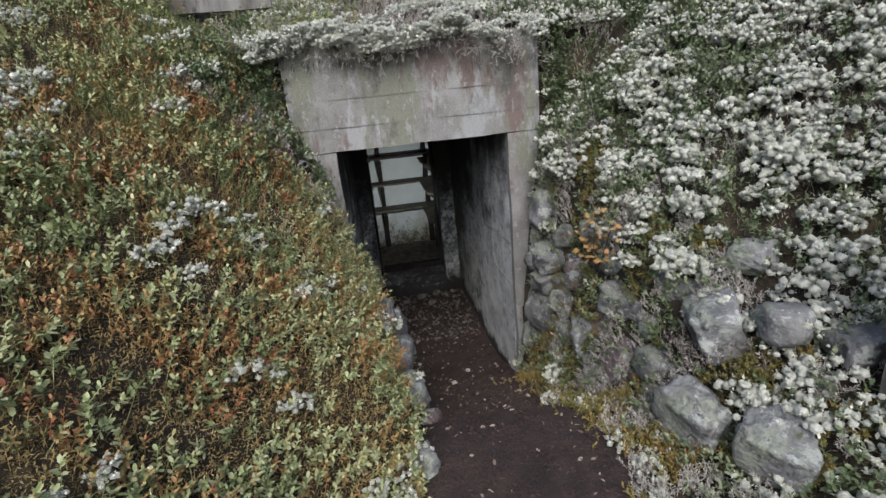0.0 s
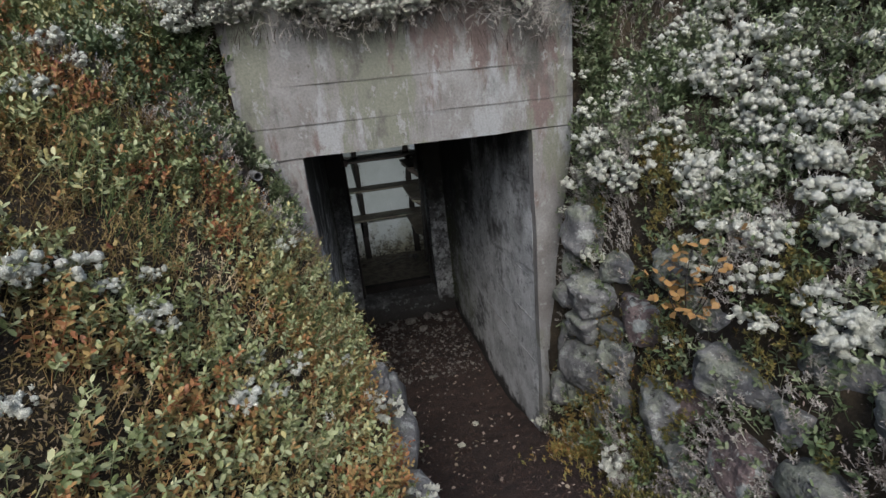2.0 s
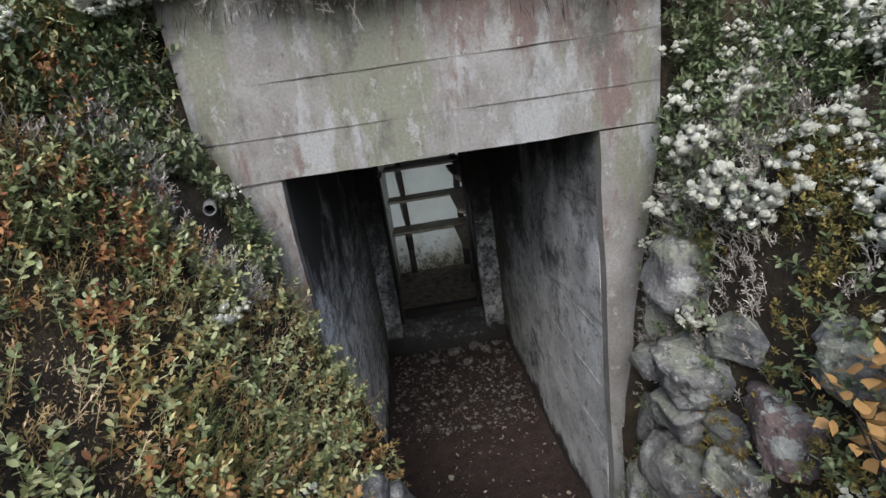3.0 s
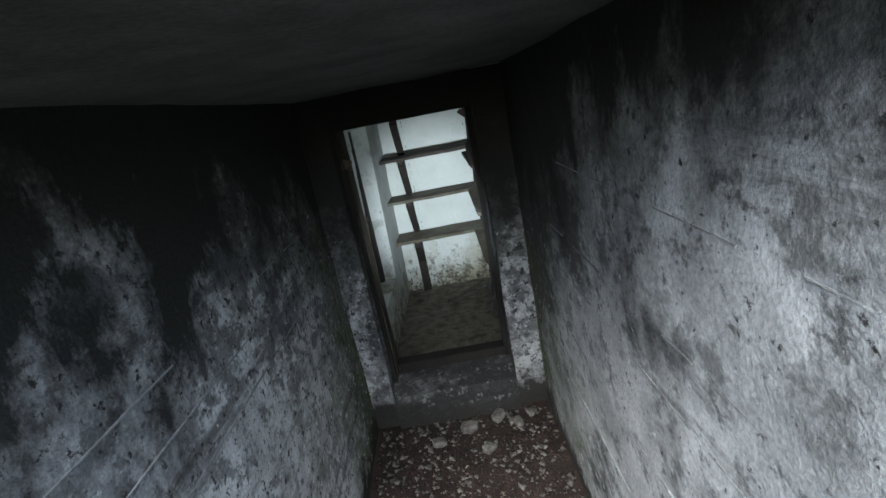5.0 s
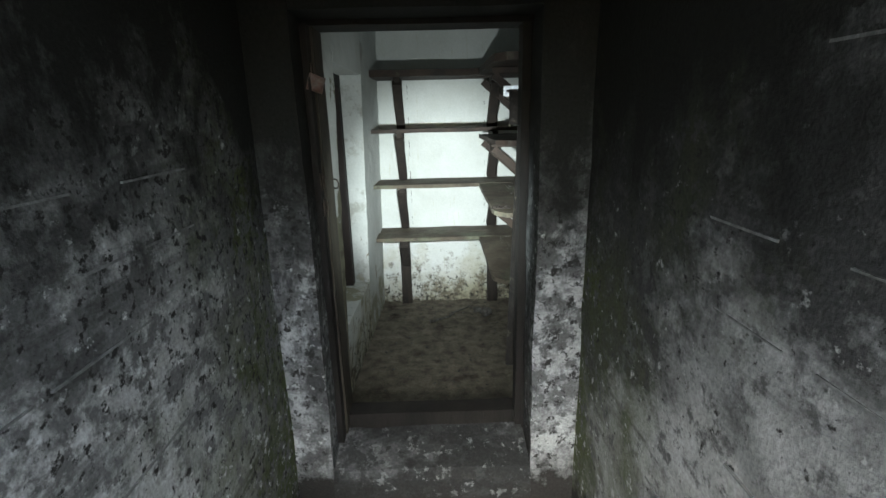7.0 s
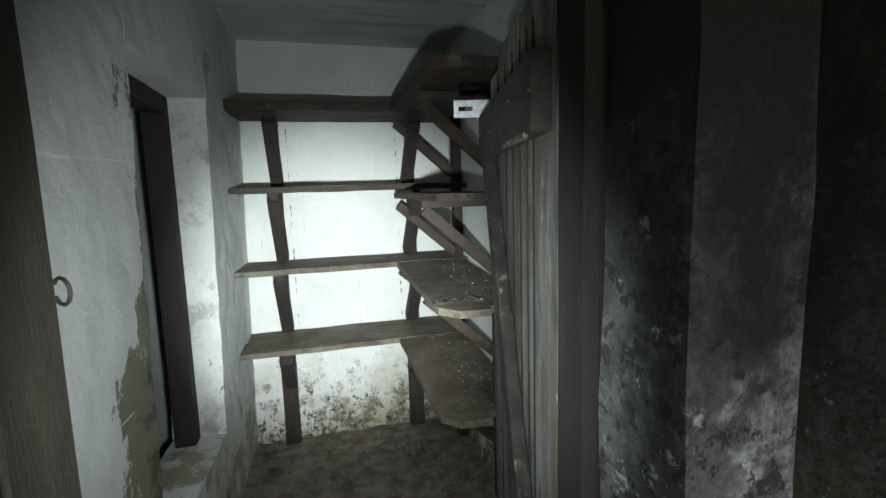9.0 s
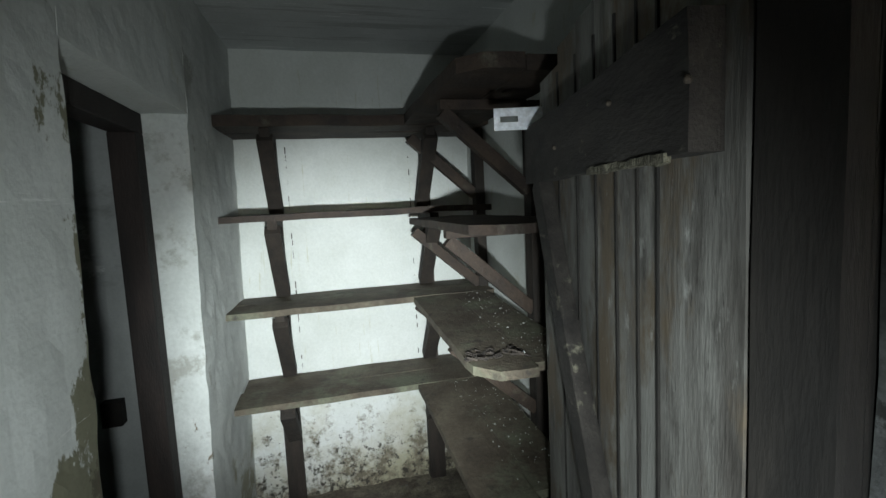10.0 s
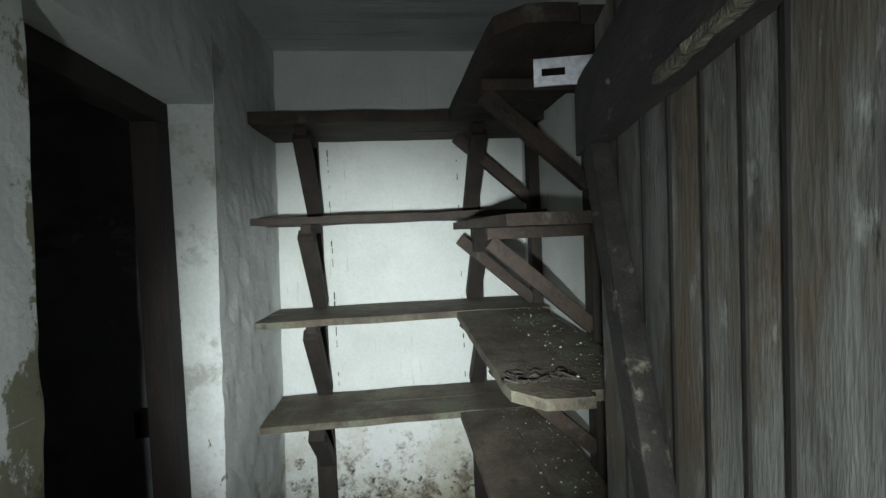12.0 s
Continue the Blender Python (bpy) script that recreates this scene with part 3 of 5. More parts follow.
def back_shelves():
    s = thing("wall_shelves", "rough timber shelves on dark posts along the end wall", "shelves", (0.15, 5.36, -0.78))
    o = Matrix.Translation((-0.15, -5.36, 0.78))

    def p(name, bm, m=WOOD, lab=""):
        bmesh.ops.transform(bm, matrix=o, verts=bm.verts[:])
        return part(name, bm, m, s, lab)

    for x in (-0.257, 0.628):
        p("post", rough_box(x - 0.020, x + 0.034, 5.335, 5.383, 0.0, 1.42, 0.2, 0.0016, 6, x), POSTWOOD)
        p("post_foot", rough_box(x - 0.055, x + 0.045, 5.325, 5.383, -0.80, -0.01, 0.1, 0.003, 6, x), POSTWOOD, "dark post foot flecked with white mould")
    for k, z in enumerate(TOPS):
        t = 0.055 if k == 0 else 0.032
        p("board", board(-0.497, 0.915, 4.938, 5.16, z, t, k * 7.0), SHELFDARK if k < 2 else WOOD)
        p("board", board(-0.485, 0.915, 5.165, 5.378, z - 0.002, t, k * 7.0 + 3), SHELFDARK if k < 2 else WOOD)
        for x in (-0.247, 0.60):
            p("bearer", beam((x, 4.985, z - t - 0.022), (x, 5.33, z - t - 0.022), 0.05, 0.042), POSTWOOD)
            if k < 4:
                drop = 0.43 if k < 3 else 0.34
                p("brace", beam((x, 4.99, z - t - 0.045), (x, 5.335, z - t - drop), 0.078, 0.06), POSTWOOD)


def side_shelves():
    s = thing("wall_shelves", "rough timber shelves with clipped ends along the side wall", "shelves", (0.9, 4.4, -0.78))
    o = Matrix.Translation((-0.9, -4.4, 0.78))

    def p(name, bm, m=WOOD, lab=""):
        bmesh.ops.transform(bm, matrix=o, verts=bm.verts[:])
        return part(name, bm, m, s, lab)

    for y in (5.09, 4.36):
        p("post", rough_box(0.868, 0.922, y - 0.035, y + 0.035, -0.78, 1.42, 0.2, 0.0016, 6, y), POSTWOOD)
    ends = (3.90, 3.84, 3.86, 3.87)
    for k, z in enumerate(SIDE_TOPS):
        t = 0.05 if k == 0 else 0.032
        pair = (board(0.45, 0.665, ends[k], 4.936, z + 0.001, t, k * 5.0 + 1, clip=0.085), board(0.669, 0.868, ends[k] + 0.02 * k, 4.936, z - 0.001, t, k * 5.0 + 2))
        for bm in pair:
            for v in bm.verts:
                v.co.z -= sunk(v.co.y, k)
            p("board", bm, SHELFDARK if k < 2 else WOOD)
        for y in (5.09, 4.36):
            z = SIDE_TOPS[k] - sunk(y, k)
            if y < 5:
                p("bearer", beam((0.49, y, z - t - 0.022), (0.868, y, z - t - 0.022), 0.05, 0.042), SHELFDARK)
            p("brace", beam((0.50, y, z - t - 0.05), (0.875, y, z - t - 0.38), 0.05, 0.055), SHELFDARK)


back_shelves()
side_shelves()


def rotten_patch():
    bm = bmesh.new()
    rng = random.Random(4)
    for _ in range(34):
        x, y = 0.47 + 0.19 * rng.random(), 3.97 + 0.09 * rng.random()
        l, w = 0.02 + 0.05 * rng.random(), 0.006 + 0.012 * rng.random()
        m = Matrix.Translation((x, y, 0.458 + 0.010 * rng.random())) @ Euler((rng.uniform(-0.5, 0.5), rng.uniform(-0.4, 0.4), rng.uniform(-0.7, 0.7))).to_matrix().to_4x4()
        add_box(bm, -l / 2, l / 2, -w / 2, w / 2, -0.002, 0.003, 0.0, m)
    return tagged(finish("rotten_wood", bm, ROT), "dark crumbled rotten wood splinters on the shelf board", "debris", kind="stuff")


rotten_patch()


def crumbs(name, label, n, x0, x1, y0, y1, zf, r0, r1, material, seed, category="debris"):
    """Loose crumbs lying on a surface, as one heap of uncounted bits."""
    rng = np.random.default_rng(seed)
    tv = np.array([(1, 1, 1), (-1, -1, 1), (-1, 1, -1), (1, -1, -1), (0.2, 0.3, 1.3), (1.2, 0.1, -0.2)], float) * 0.6
    tf = np.array([(0, 2, 4), (1, 4, 2), (0, 4, 1), (0, 1, 5), (1, 3, 5), (0, 5, 2), (5, 3, 2), (1, 2, 3)])
    P = np.stack([rng.uniform(x0, x1, n), rng.uniform(y0, y1, n)], 1)
    z = np.array([zf(a, b) for a, b in P])
    r = r0 + (r1 - r0) * rng.random(n) ** 3
    th = rng.uniform(0, 6.28, n)
    S = tv[None] * r[:, None, None] * rng.uniform(0.6, 1.4, (n, 1, 3)) * (1, 1, 0.55)
    c, s = np.cos(th)[:, None], np.sin(th)[:, None]
    V = np.stack([S[..., 0] * c - S[..., 1] * s, S[..., 0] * s + S[..., 1] * c, S[..., 2]], -1)
    V += np.concatenate([P, (z + r * 0.2)[:, None]], 1)[:, None]
    return tagged(stuff_mesh(name, V.reshape(-1, 3), (tf[None] + (np.arange(n) * 6)[:, None, None]).reshape(-1, 3), material), label, category, kind="stuff")


def stuff_mesh(name, V, F, material, smooth=False):
    me = bpy.data.meshes.new(name)
    k = F.shape[1]
    me.vertices.add(len(V))
    me.vertices.foreach_set("co", V.astype(np.float32).ravel())
    me.loops.add(F.size)
    me.loops.foreach_set("vertex_index", F.astype(np.int32).ravel())
    me.polygons.add(len(F))
    me.polygons.foreach_set("loop_start", np.arange(0, F.size, k, dtype=np.int32))
    if smooth:
        me.polygons.foreach_set("use_smooth", np.ones(len(F), dtype=bool))
    me.update(calc_edges=True)
    me.materials.append(material)
    return new(name, me)


for k in (2, 3):
    crumbs("plaster_crumbs", "white plaster crumbs scattered on a shelf board", 110, 0.62, 0.86, 3.95, 4.92, lambda x, y, k=k: SIDE_TOPS[k] - sunk(y, k) + 0.004, 0.002, 0.007, WHITE, 20 + k)
crumbs("floor_debris", "pale plaster crumbs on the store room floor", 500, -0.4, 0.9, 2.9, 5.3, lambda x, y: RZ0 + 0.01, 0.003, 0.018, RUBBLE, 31)
def blob(rx, ry, rz, seed, sub=3, rough=0.27):
    """A boulder: a ball broken by noise at two scales."""
    bm = bmesh.new()
    bmesh.ops.create_icosphere(bm, subdivisions=sub, radius=1.0)
    o = Vector((seed * 3.7, seed * 1.3, seed * 7.1))
    for v in bm.verts:
        d = v.co.normalized()
        k = 1 + rough * noise.noise(d * 1.3 + o) + rough * 0.55 * noise.noise(d * 2.9 + o) - rough * 0.35 * abs(noise.noise(d * 4.2 - o)) + rough * 0.16 * noise.noise(d * 9 + o)
        q = Vector([math.copysign(abs(c) ** 0.60, c) for c in d]) * k
        v.co = (q.x * rx, q.y * ry, q.z * rz)
    return bm


def loose_stone(name, label, at, r, seed, rot=0.0, material=None):
    ob = finish(name, blob(*r, seed), material or STONE, smooth=True)
    ob.location, ob.rotation_euler = at, (0, 0, rot)
    return tagged(ob, label, "stone")


loose_stone("stone", "pale rounded stone on the store room floor", (0.52, 4.96, -0.745), (0.055, 0.04, 0.035), 3, 0.4, RUBBLE)
loose_stone("stone", "small pale stone on the store room floor", (0.44, 5.06, -0.76), (0.04, 0.03, 0.025), 4, 0.2, RUBBLE)
def floor_stick():
    bm = bmesh.new()
    pts = [Vector((-0.02, 4.78, -0.75)), Vector((0.16, 4.90, -0.755)), Vector((0.22, 5.0, -0.75)), Vector((0.38, 5.10, -0.74))]
    ring0 = None
    for i, p in enumerate(pts):
        d = (pts[min(i + 1, 3)] - pts[max(i - 1, 0)]).normalized()
        s = d.cross(Vector((0, 0, 1)))
        ring = [bm.verts.new(p + (s * math.cos(a) + Vector((0, 0, 1)) * math.sin(a)) * (0.012 - 0.002 * i)) for a in [j * math.pi / 3 for j in range(6)]]
        if ring0:
            for j in range(6):
                bm.faces.new((ring0[j], ring0[(j + 1) % 6], ring[(j + 1) % 6], ring[j]))
        else:
            bm.faces.new(ring)
        ring0 = ring
    bm.faces.new(ring0)
    tagged(finish("stick", bm, RUBBLE, smooth=True), "pale crooked stick on the store room floor", "stick")


floor_stick()


def side_chamber():
    """The chamber behind the side doorway, and that doorway's timber frame."""
    lab = "whitewashed wall of the chamber behind the side doorway"
    structure("wall_chamber", box(-2.4, -0.755, 5.39, 5.65, -0.95, 2.0), CEILROOM, lab, "wall")
    structure("wall_chamber", box(-2.65, -2.4, 2.75, 5.65, -0.95, 2.0), CEILROOM, lab, "wall")
    structure("wall_chamber", box(-2.4, -0.83, 2.50, 2.75, -0.95, 2.0), CEILROOM, lab, "wall")
    structure("ceiling_chamber", box(-2.4, -0.81, 2.75, 5.39, 1.92, 2.1), WHITE, "chamber ceiling of whitewashed concrete", "ceiling")
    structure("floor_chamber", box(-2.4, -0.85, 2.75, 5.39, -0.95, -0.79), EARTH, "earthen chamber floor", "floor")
    f = tagged(thing("door_frame", "brown timber frame set in the side doorway", "door frame", (-0.68, 4.1, -0.08)), kind="structure")
    o = Matrix.Translation((0.68, -4.1, 0.08))
    for nm, b in (("post", (-0.745, -0.65, 4.475, 4.565, -0.26, 1.33)), ("post", (-0.82, -0.72, 3.715, 3.775, -0.26, 1.33)), ("head", (-0.745, -0.65, 3.715, 4.565, 1.33, 1.41))):
        bm = box(*b, 0.006)
        bmesh.ops.transform(bm, matrix=o, verts=bm.verts[:])
        part(nm, bm, BROWNWOOD, f)
    bx = thing("wall_box", "small dark box on the chamber wall", "box", (-1.19, 5.36, -0.06))
    part("body", box(-0.05, 0.05, -0.04, 0.03, -0.07, 0.07, 0.005), FRAMEWOOD_SHADED, bx)


side_chamber()


# the room and all in it were drawn to another rule: bring them to metres and to the inner doorway
ROOM = Matrix.Translation((-0.009, 0.1143, 0.216)) @ Matrix.Scale(0.7834, 4)
for _ob in set(bpy.data.objects) - _before:
    if _ob.parent is None:
        _ob.matrix_basis = ROOM @ _ob.matrix_basis


# ---------------------------------------------------------------- inner door frame
def door_frame():
    f = tagged(thing("door_frame", "old timber frame of the inner doorway, torch shade put in its tone", "door frame", (0, 2.33, -0.14)), kind="structure")
    o = Matrix.Translation((0, -2.33, 0.14))

    def p(name, b, material, lab="", amp=0.0015):
        bm = rough_box(*b, 0.1, amp, 8.0, b[0])
        bmesh.ops.transform(bm, matrix=o, verts=bm.verts[:])
        return part(name, bm, material, f, lab)

    p("post", (-0.440, -0.338, 2.272, 2.400, -0.12, 1.35), TANWOOD, "tan timber post of the frame")
    p("lath", (-0.420, -0.345, 2.225, 2.270, -0.11, 1.35), FRAMEWOOD_SHADED, "dark rebate lath on the post")
    p("post", (0.338, 0.440, 2.272, 2.395, -0.40, 1.35), FRAMEWOOD_SHADED)
    p("stop", (0.312, 0.337, 2.272, 2.338, -0.09, 1.35), FRAMEWOOD_SHADED, "dark stop lath the door shuts against")
    p("head", (-0.440, 0.440, 2.272, 2.395, 1.352, 1.41), FRAMEWOOD_SHADED)
    p("threshold", (-0.336, 0.336, 2.30, 2.38, -0.30, -0.042), FRAMEWOOD_SHADED, "dark worn timber threshold", 0.003)


door_frame()


def ring_hook(at, r=0.013):
    bm = bmesh.new()
    n, k = 20, 6
    pts = []
    for i in range(n - 2):
        t = 2 * math.pi * i / n + 0.5
        c = Vector((0, r * math.cos(t), r * math.sin(t)))
        ring = []
        for j in range(k):
            s = 2 * math.pi * j / k
            ring.append(bm.verts.new(c + Vector((0.0026 * math.sin(s), 0.0026 * math.cos(s) * math.cos(t), 0.0026 * math.cos(s) * math.sin(t)))))
        pts.append(ring)
    for i in range(len(pts) - 1):
        for j in range(k):
            bm.faces.new((pts[i][j], pts[i][(j + 1) % k], pts[i + 1][(j + 1) % k], pts[i + 1][j]))
    bmesh.ops.transform(bm, matrix=Matrix.Rotation(0.9, 4, "Z"), verts=bm.verts[:])
    ob = finish("ring_hook", bm, RUST, smooth=True)
    ob.location = at
    return tagged(ob, "rusty iron ring screwed into the timber door frame", "hook", "rings on the frame")


ring_hook((-0.334, 2.41, 0.85), 0.017)
ring_hook((-0.342, 2.262, 0.795), 0.011)


def strike_plate(at):
    s = thing("strike_plate", "small rust-flaked iron hinge plate on the frame", "hinge", at, "hinge plates")
    part("leaf", rough_box(0.0, 0.004, -0.012, 0.012, -0.028, 0.028, 0.01, 0.0012, 40), RUST, s)
    bm = bmesh.new()
    bmesh.ops.create_cone(bm, segments=10, radius1=0.006, radius2=0.006, depth=0.03, cap_ends=True)
    bmesh.ops.transform(bm, matrix=Matrix.Translation((0.006, 0.014, 0)), verts=bm.verts[:])
    part("pin", bm, RUST, s)


strike_plate((-0.344, 2.236, 0.880))
strike_plate((-0.344, 2.250, 0.793))
strike_plate((-0.344, 2.250, 1.215))

crumbs("concrete_rubble", "broken concrete crumbs at the foot of the sill", 1500, -0.48, 0.48, 1.0, 2.08, lambda x, y: path_z(y) + 0.006, 0.003, 0.024, RUBBLE, 32)
crumbs("concrete_rubble", "scattered pale crumbs and dry leaves on the passage floor", 130, -0.45, 0.45, 0.0, 1.4, lambda x, y: path_z(y) + 0.008, 0.003, 0.016, RUBBLE, 33)


for k, (x, y, r) in enumerate(((0.03, 1.98, 0.05), (0.20, 2.03, 0.045), (0.30, 1.96, 0.035), (-0.14, 1.9, 0.04), (0.12, 1.80, 0.04), (0.38, 2.02, 0.03))):
    loose_stone("concrete_chunk", "broken grey concrete chunk on the passage floor", (x, y, path_z(y) + 0.02), (r, r * 0.7, r * 0.5), 20 + k, k, RUBBLE)


def paper_scrap():
    bm = bmesh.new()
    n = 5
    g = [[bm.verts.new((0.055 * i / n, 0.006 * noise.noise(Vector((i, j, 0.5)) * 0.8), -0.05 * j / n)) for i in range(n + 1)] for j in range(n + 1)]
    for j in range(n):
        for i in range(n):
            bm.faces.new((g[j][i], g[j][i + 1], g[j + 1][i + 1], g[j + 1][i]))
    bmesh.ops.solidify(bm, geom=bm.faces[:], thickness=0.0012)
    ob = finish("paper_scrap", bm, PAPER, smooth=True)
    ob.location, ob.rotation_euler = (-0.345, 2.225, 1.215), (0.1, 0.3, 0.7)
    tagged(ob, "torn faded paper scrap tacked to the door frame", "paper")


paper_scrap()

# ---------------------------------------------------------------- outdoors
STONES = [
    (0.665, -0.2, 1.05, 0.113, 0.108, 0.113), (0.66, -0.33, 0.81, 0.162, 0.119, 0.081), (0.63, -0.32, 0.665, 0.119, 0.108, 0.081),
    (0.6, -0.13, 0.72, 0.065, 0.065, 0.054), (0.625, -0.36, 0.47, 0.14, 0.13, 0.13), (0.69, -0.62, 0.82, 0.108, 0.119, 0.097),
    (0.7, -0.74, 1.06, 0.075, 0.08, 0.075), (0.55, -0.16, 0.24, 0.065, 0.076, 0.086), (0.57, -0.3, 0.3, 0.065, 0.065, 0.065),
    (0.63, -0.84, 0.56, 0.101, 0.133, 0.125), (0.68, -1.05, 0.83, 0.086, 0.125, 0.066), (0.66, -0.72, 0.42, 0.08, 0.1, 0.08),
    (0.79, -1.26, 0.95, 0.094, 0.133, 0.078), (0.74, -1.5, 0.93, 0.1, 0.135, 0.1), (0.92, -1.42, 1.12, 0.075, 0.085, 0.07),
    (0.6, -1.18, 0.63, 0.09, 0.12, 0.1), (0.58, -1.63, 0.7, 0.085, 0.13, 0.115), (0.97, -1.78, 0.98, 0.11, 0.1, 0.06),
    (0.62, -0.56, 0.62, 0.076, 0.086, 0.076), (0.62, -1.36, 0.72, 0.08, 0.1, 0.08), (0.64, -0.48, 0.7, 0.07, 0.07, 0.06),
    (0.6, -0.62, 0.48, 0.07, 0.08, 0.08), (0.66, -0.95, 0.68, 0.08, 0.09, 0.07), (0.7, -0.44, 0.95, 0.08, 0.09, 0.06),
    (0.60, -0.98, 0.45, 0.08, 0.11, 0.09), (0.72, -0.88, 0.95, 0.07, 0.09, 0.06), (0.58, -0.52, 0.33, 0.06, 0.08, 0.07), (0.60, -1.42, 0.58, 0.07, 0.11, 0.08),
    (0.70, -1.22, 0.80, 0.07, 0.09, 0.07), (0.64, -0.15, 0.88, 0.06, 0.06, 0.06), (0.60, -0.14, 0.50, 0.06, 0.07, 0.08), (0.66, -1.85, 0.74, 0.09, 0.12, 0.10), (0.82, -1.66, 1.0, 0.08, 0.10, 0.07),
]
EDGE_STONES = [
    (-0.385, -0.47, 0.66, 0.075, 0.06, 0.11), (-0.325, -0.42, 0.58, 0.07, 0.07, 0.10), (-0.29, -0.38, 0.45, 0.06, 0.07, 0.10),
    (-0.30, -0.62, 0.50, 0.06, 0.09, 0.10), (-0.285, -1.40, 0.47, 0.045, 0.08, 0.14), (-0.21, -0.92, 0.28, 0.05, 0.08, 0.08), (-0.27, -0.78, 0.40, 0.06, 0.08, 0.09),
]


def stone_row(name, label, rows, seed):
    w = tagged(thing(name, label, "stone wall"), kind="structure")
    for k, (x, y, z, a, b, c) in enumerate(rows):
        q = 0.98 if y > -1.1 else 0.84
        a, b, c = a * q, b * q, c * q
        ob = part("stone", blob(a, b, c, seed + k, 4 if a > 0.07 else 3), REDSTONE if k in (5, 15, 22) else STONE, w, smooth=True)
        ob.location, ob.rotation_euler = (x, y, z), (0.2 * math.sin(k * 2.1), 0.25 * math.cos(k * 1.7), 0.5 * math.sin(k * 3.3))


stone_row("stone_wall", "dry-laid wall of lichen-spotted granite boulders along the path", STONES, 50)
stone_row("stone_edging", "pale lichened boulders edging the sunken path", EDGE_STONES, 90)

def path_strip():
    bm = bmesh.new()
    ys = [-3.2 + 0.05 * j for j in range(64)]
    g = [[bm.verts.new((x, y, ground_z(x, y) + 0.024)) for x in [-0.30 + 0.05 * i + 0.02 * noise.noise(Vector((i * 0.7, y * 4, 2))) for i in range(16)]] for y in ys if y < -0.03]
    for a, b in zip(g, g[1:]):
        for i in range(15):
            bm.faces.new((a[i], a[i + 1], b[i + 1], b[i]))
    tagged(finish("path", bm, EARTH, smooth=True), "trodden sunken path of dark brown litter", "path", kind="structure")


path_strip()

# height field of the soil for everything that grows on it
GX, GY = np.arange(-3.6, 3.9, 0.04), np.arange(-3.4, 2.6, 0.04)
GZ = np.array([[ground_z(x, y) for x in GX] for y in GY])


def soil(x, y):
    i = np.clip(((x - GX[0]) / 0.04).astype(int), 0, len(GX) - 2)
    j = np.clip(((y - GY[0]) / 0.04).astype(int), 0, len(GY) - 2)
    u, v = (x - GX[i]) / 0.04, (y - GY[j]) / 0.04
    z = GZ[j, i] * (1 - u) * (1 - v) + GZ[j, i + 1] * u * (1 - v) + GZ[j + 1, i] * (1 - u) * v + GZ[j + 1, i + 1] * u * v
    sx = np.clip((GZ[j, i + 1] - GZ[j, i]) / 0.04, -2.2, 2.2)
    sy = np.clip((GZ[j + 1, i] - GZ[j, i]) / 0.04, -2.2, 2.2)
    n = np.stack([-sx, -sy, np.ones_like(sx)], -1)
    return z, n / np.linalg.norm(n, axis=-1, keepdims=True)


def field(x, y, scale, seed):
    """Smooth patchiness between 0 and 1."""
    return np.array([noise.fractal(Vector((a * scale, b * scale, seed)), 1.0, 2.0, 3) for a, b in zip(x, y)]) * 0.6 + 0.5


def grown(n, box_, seed):
    """Random places on the soil outside the path and the doorway."""
    rng = np.random.default_rng(seed)
    x, y = rng.uniform(box_[0], box_[1], n), rng.uniform(box_[2], box_[3], n)
    z, nn = soil(x, y)
    ok = ((x < -0.30) | (x > 0.47)) | (y > 0.10)
    ok &= ~((np.abs(x) < 0.74) & (y > -0.07) & (y < 0.12))
    ok &= (x + 0.69) ** 2 + (y + 0.18) ** 2 > 0.008
    return x[ok], y[ok], z[ok], nn[ok], rng


LEAF = np.array([(0, 0, 0), (0.36, 0.30, 0.10), (0.36, 0.76, 0.10), (0, 1, 0.0), (-0.36, 0.76, 0.10), (-0.36, 0.30, 0.10)])
LEAF_F = np.array([(0, 1, 2, 3), (0, 3, 4, 5)])


NEEDLE = np.array([(0, 0, 0), (0.32, 0.45, 0.0), (0, 1, 0.0), (-0.32, 0.45, 0.0)])
NEEDLE_F = np.array([(0, 1, 2, 3)])


def leaves(base, axis, length, width, rng, small=False):
    """Leaves from base along axis, each a folded blade; returns points and quads."""
    n = len(base)
    up = rng.normal(size=(n, 3)) * 0.35 + (0, 0, 1)
    a = axis / np.linalg.norm(axis, axis=1, keepdims=True)
    s = np.cross(a, up)
    s /= np.linalg.norm(s, axis=1, keepdims=True) + 1e-9
    u = np.cross(s, a)
    shape, quads = (NEEDLE, NEEDLE_F) if small else (LEAF, LEAF_F)
    V = base[:, None] + shape[None, :, :1] * (s * width[:, None])[:, None] + shape[None, :, 1:2] * (a * length[:, None])[:, None] + shape[None, :, 2:] * (u * width[:, None])[:, None]
    F = quads[None] + (np.arange(n) * len(shape))[:, None, None]
    return V.reshape(-1, 3), F.reshape(-1, 4)


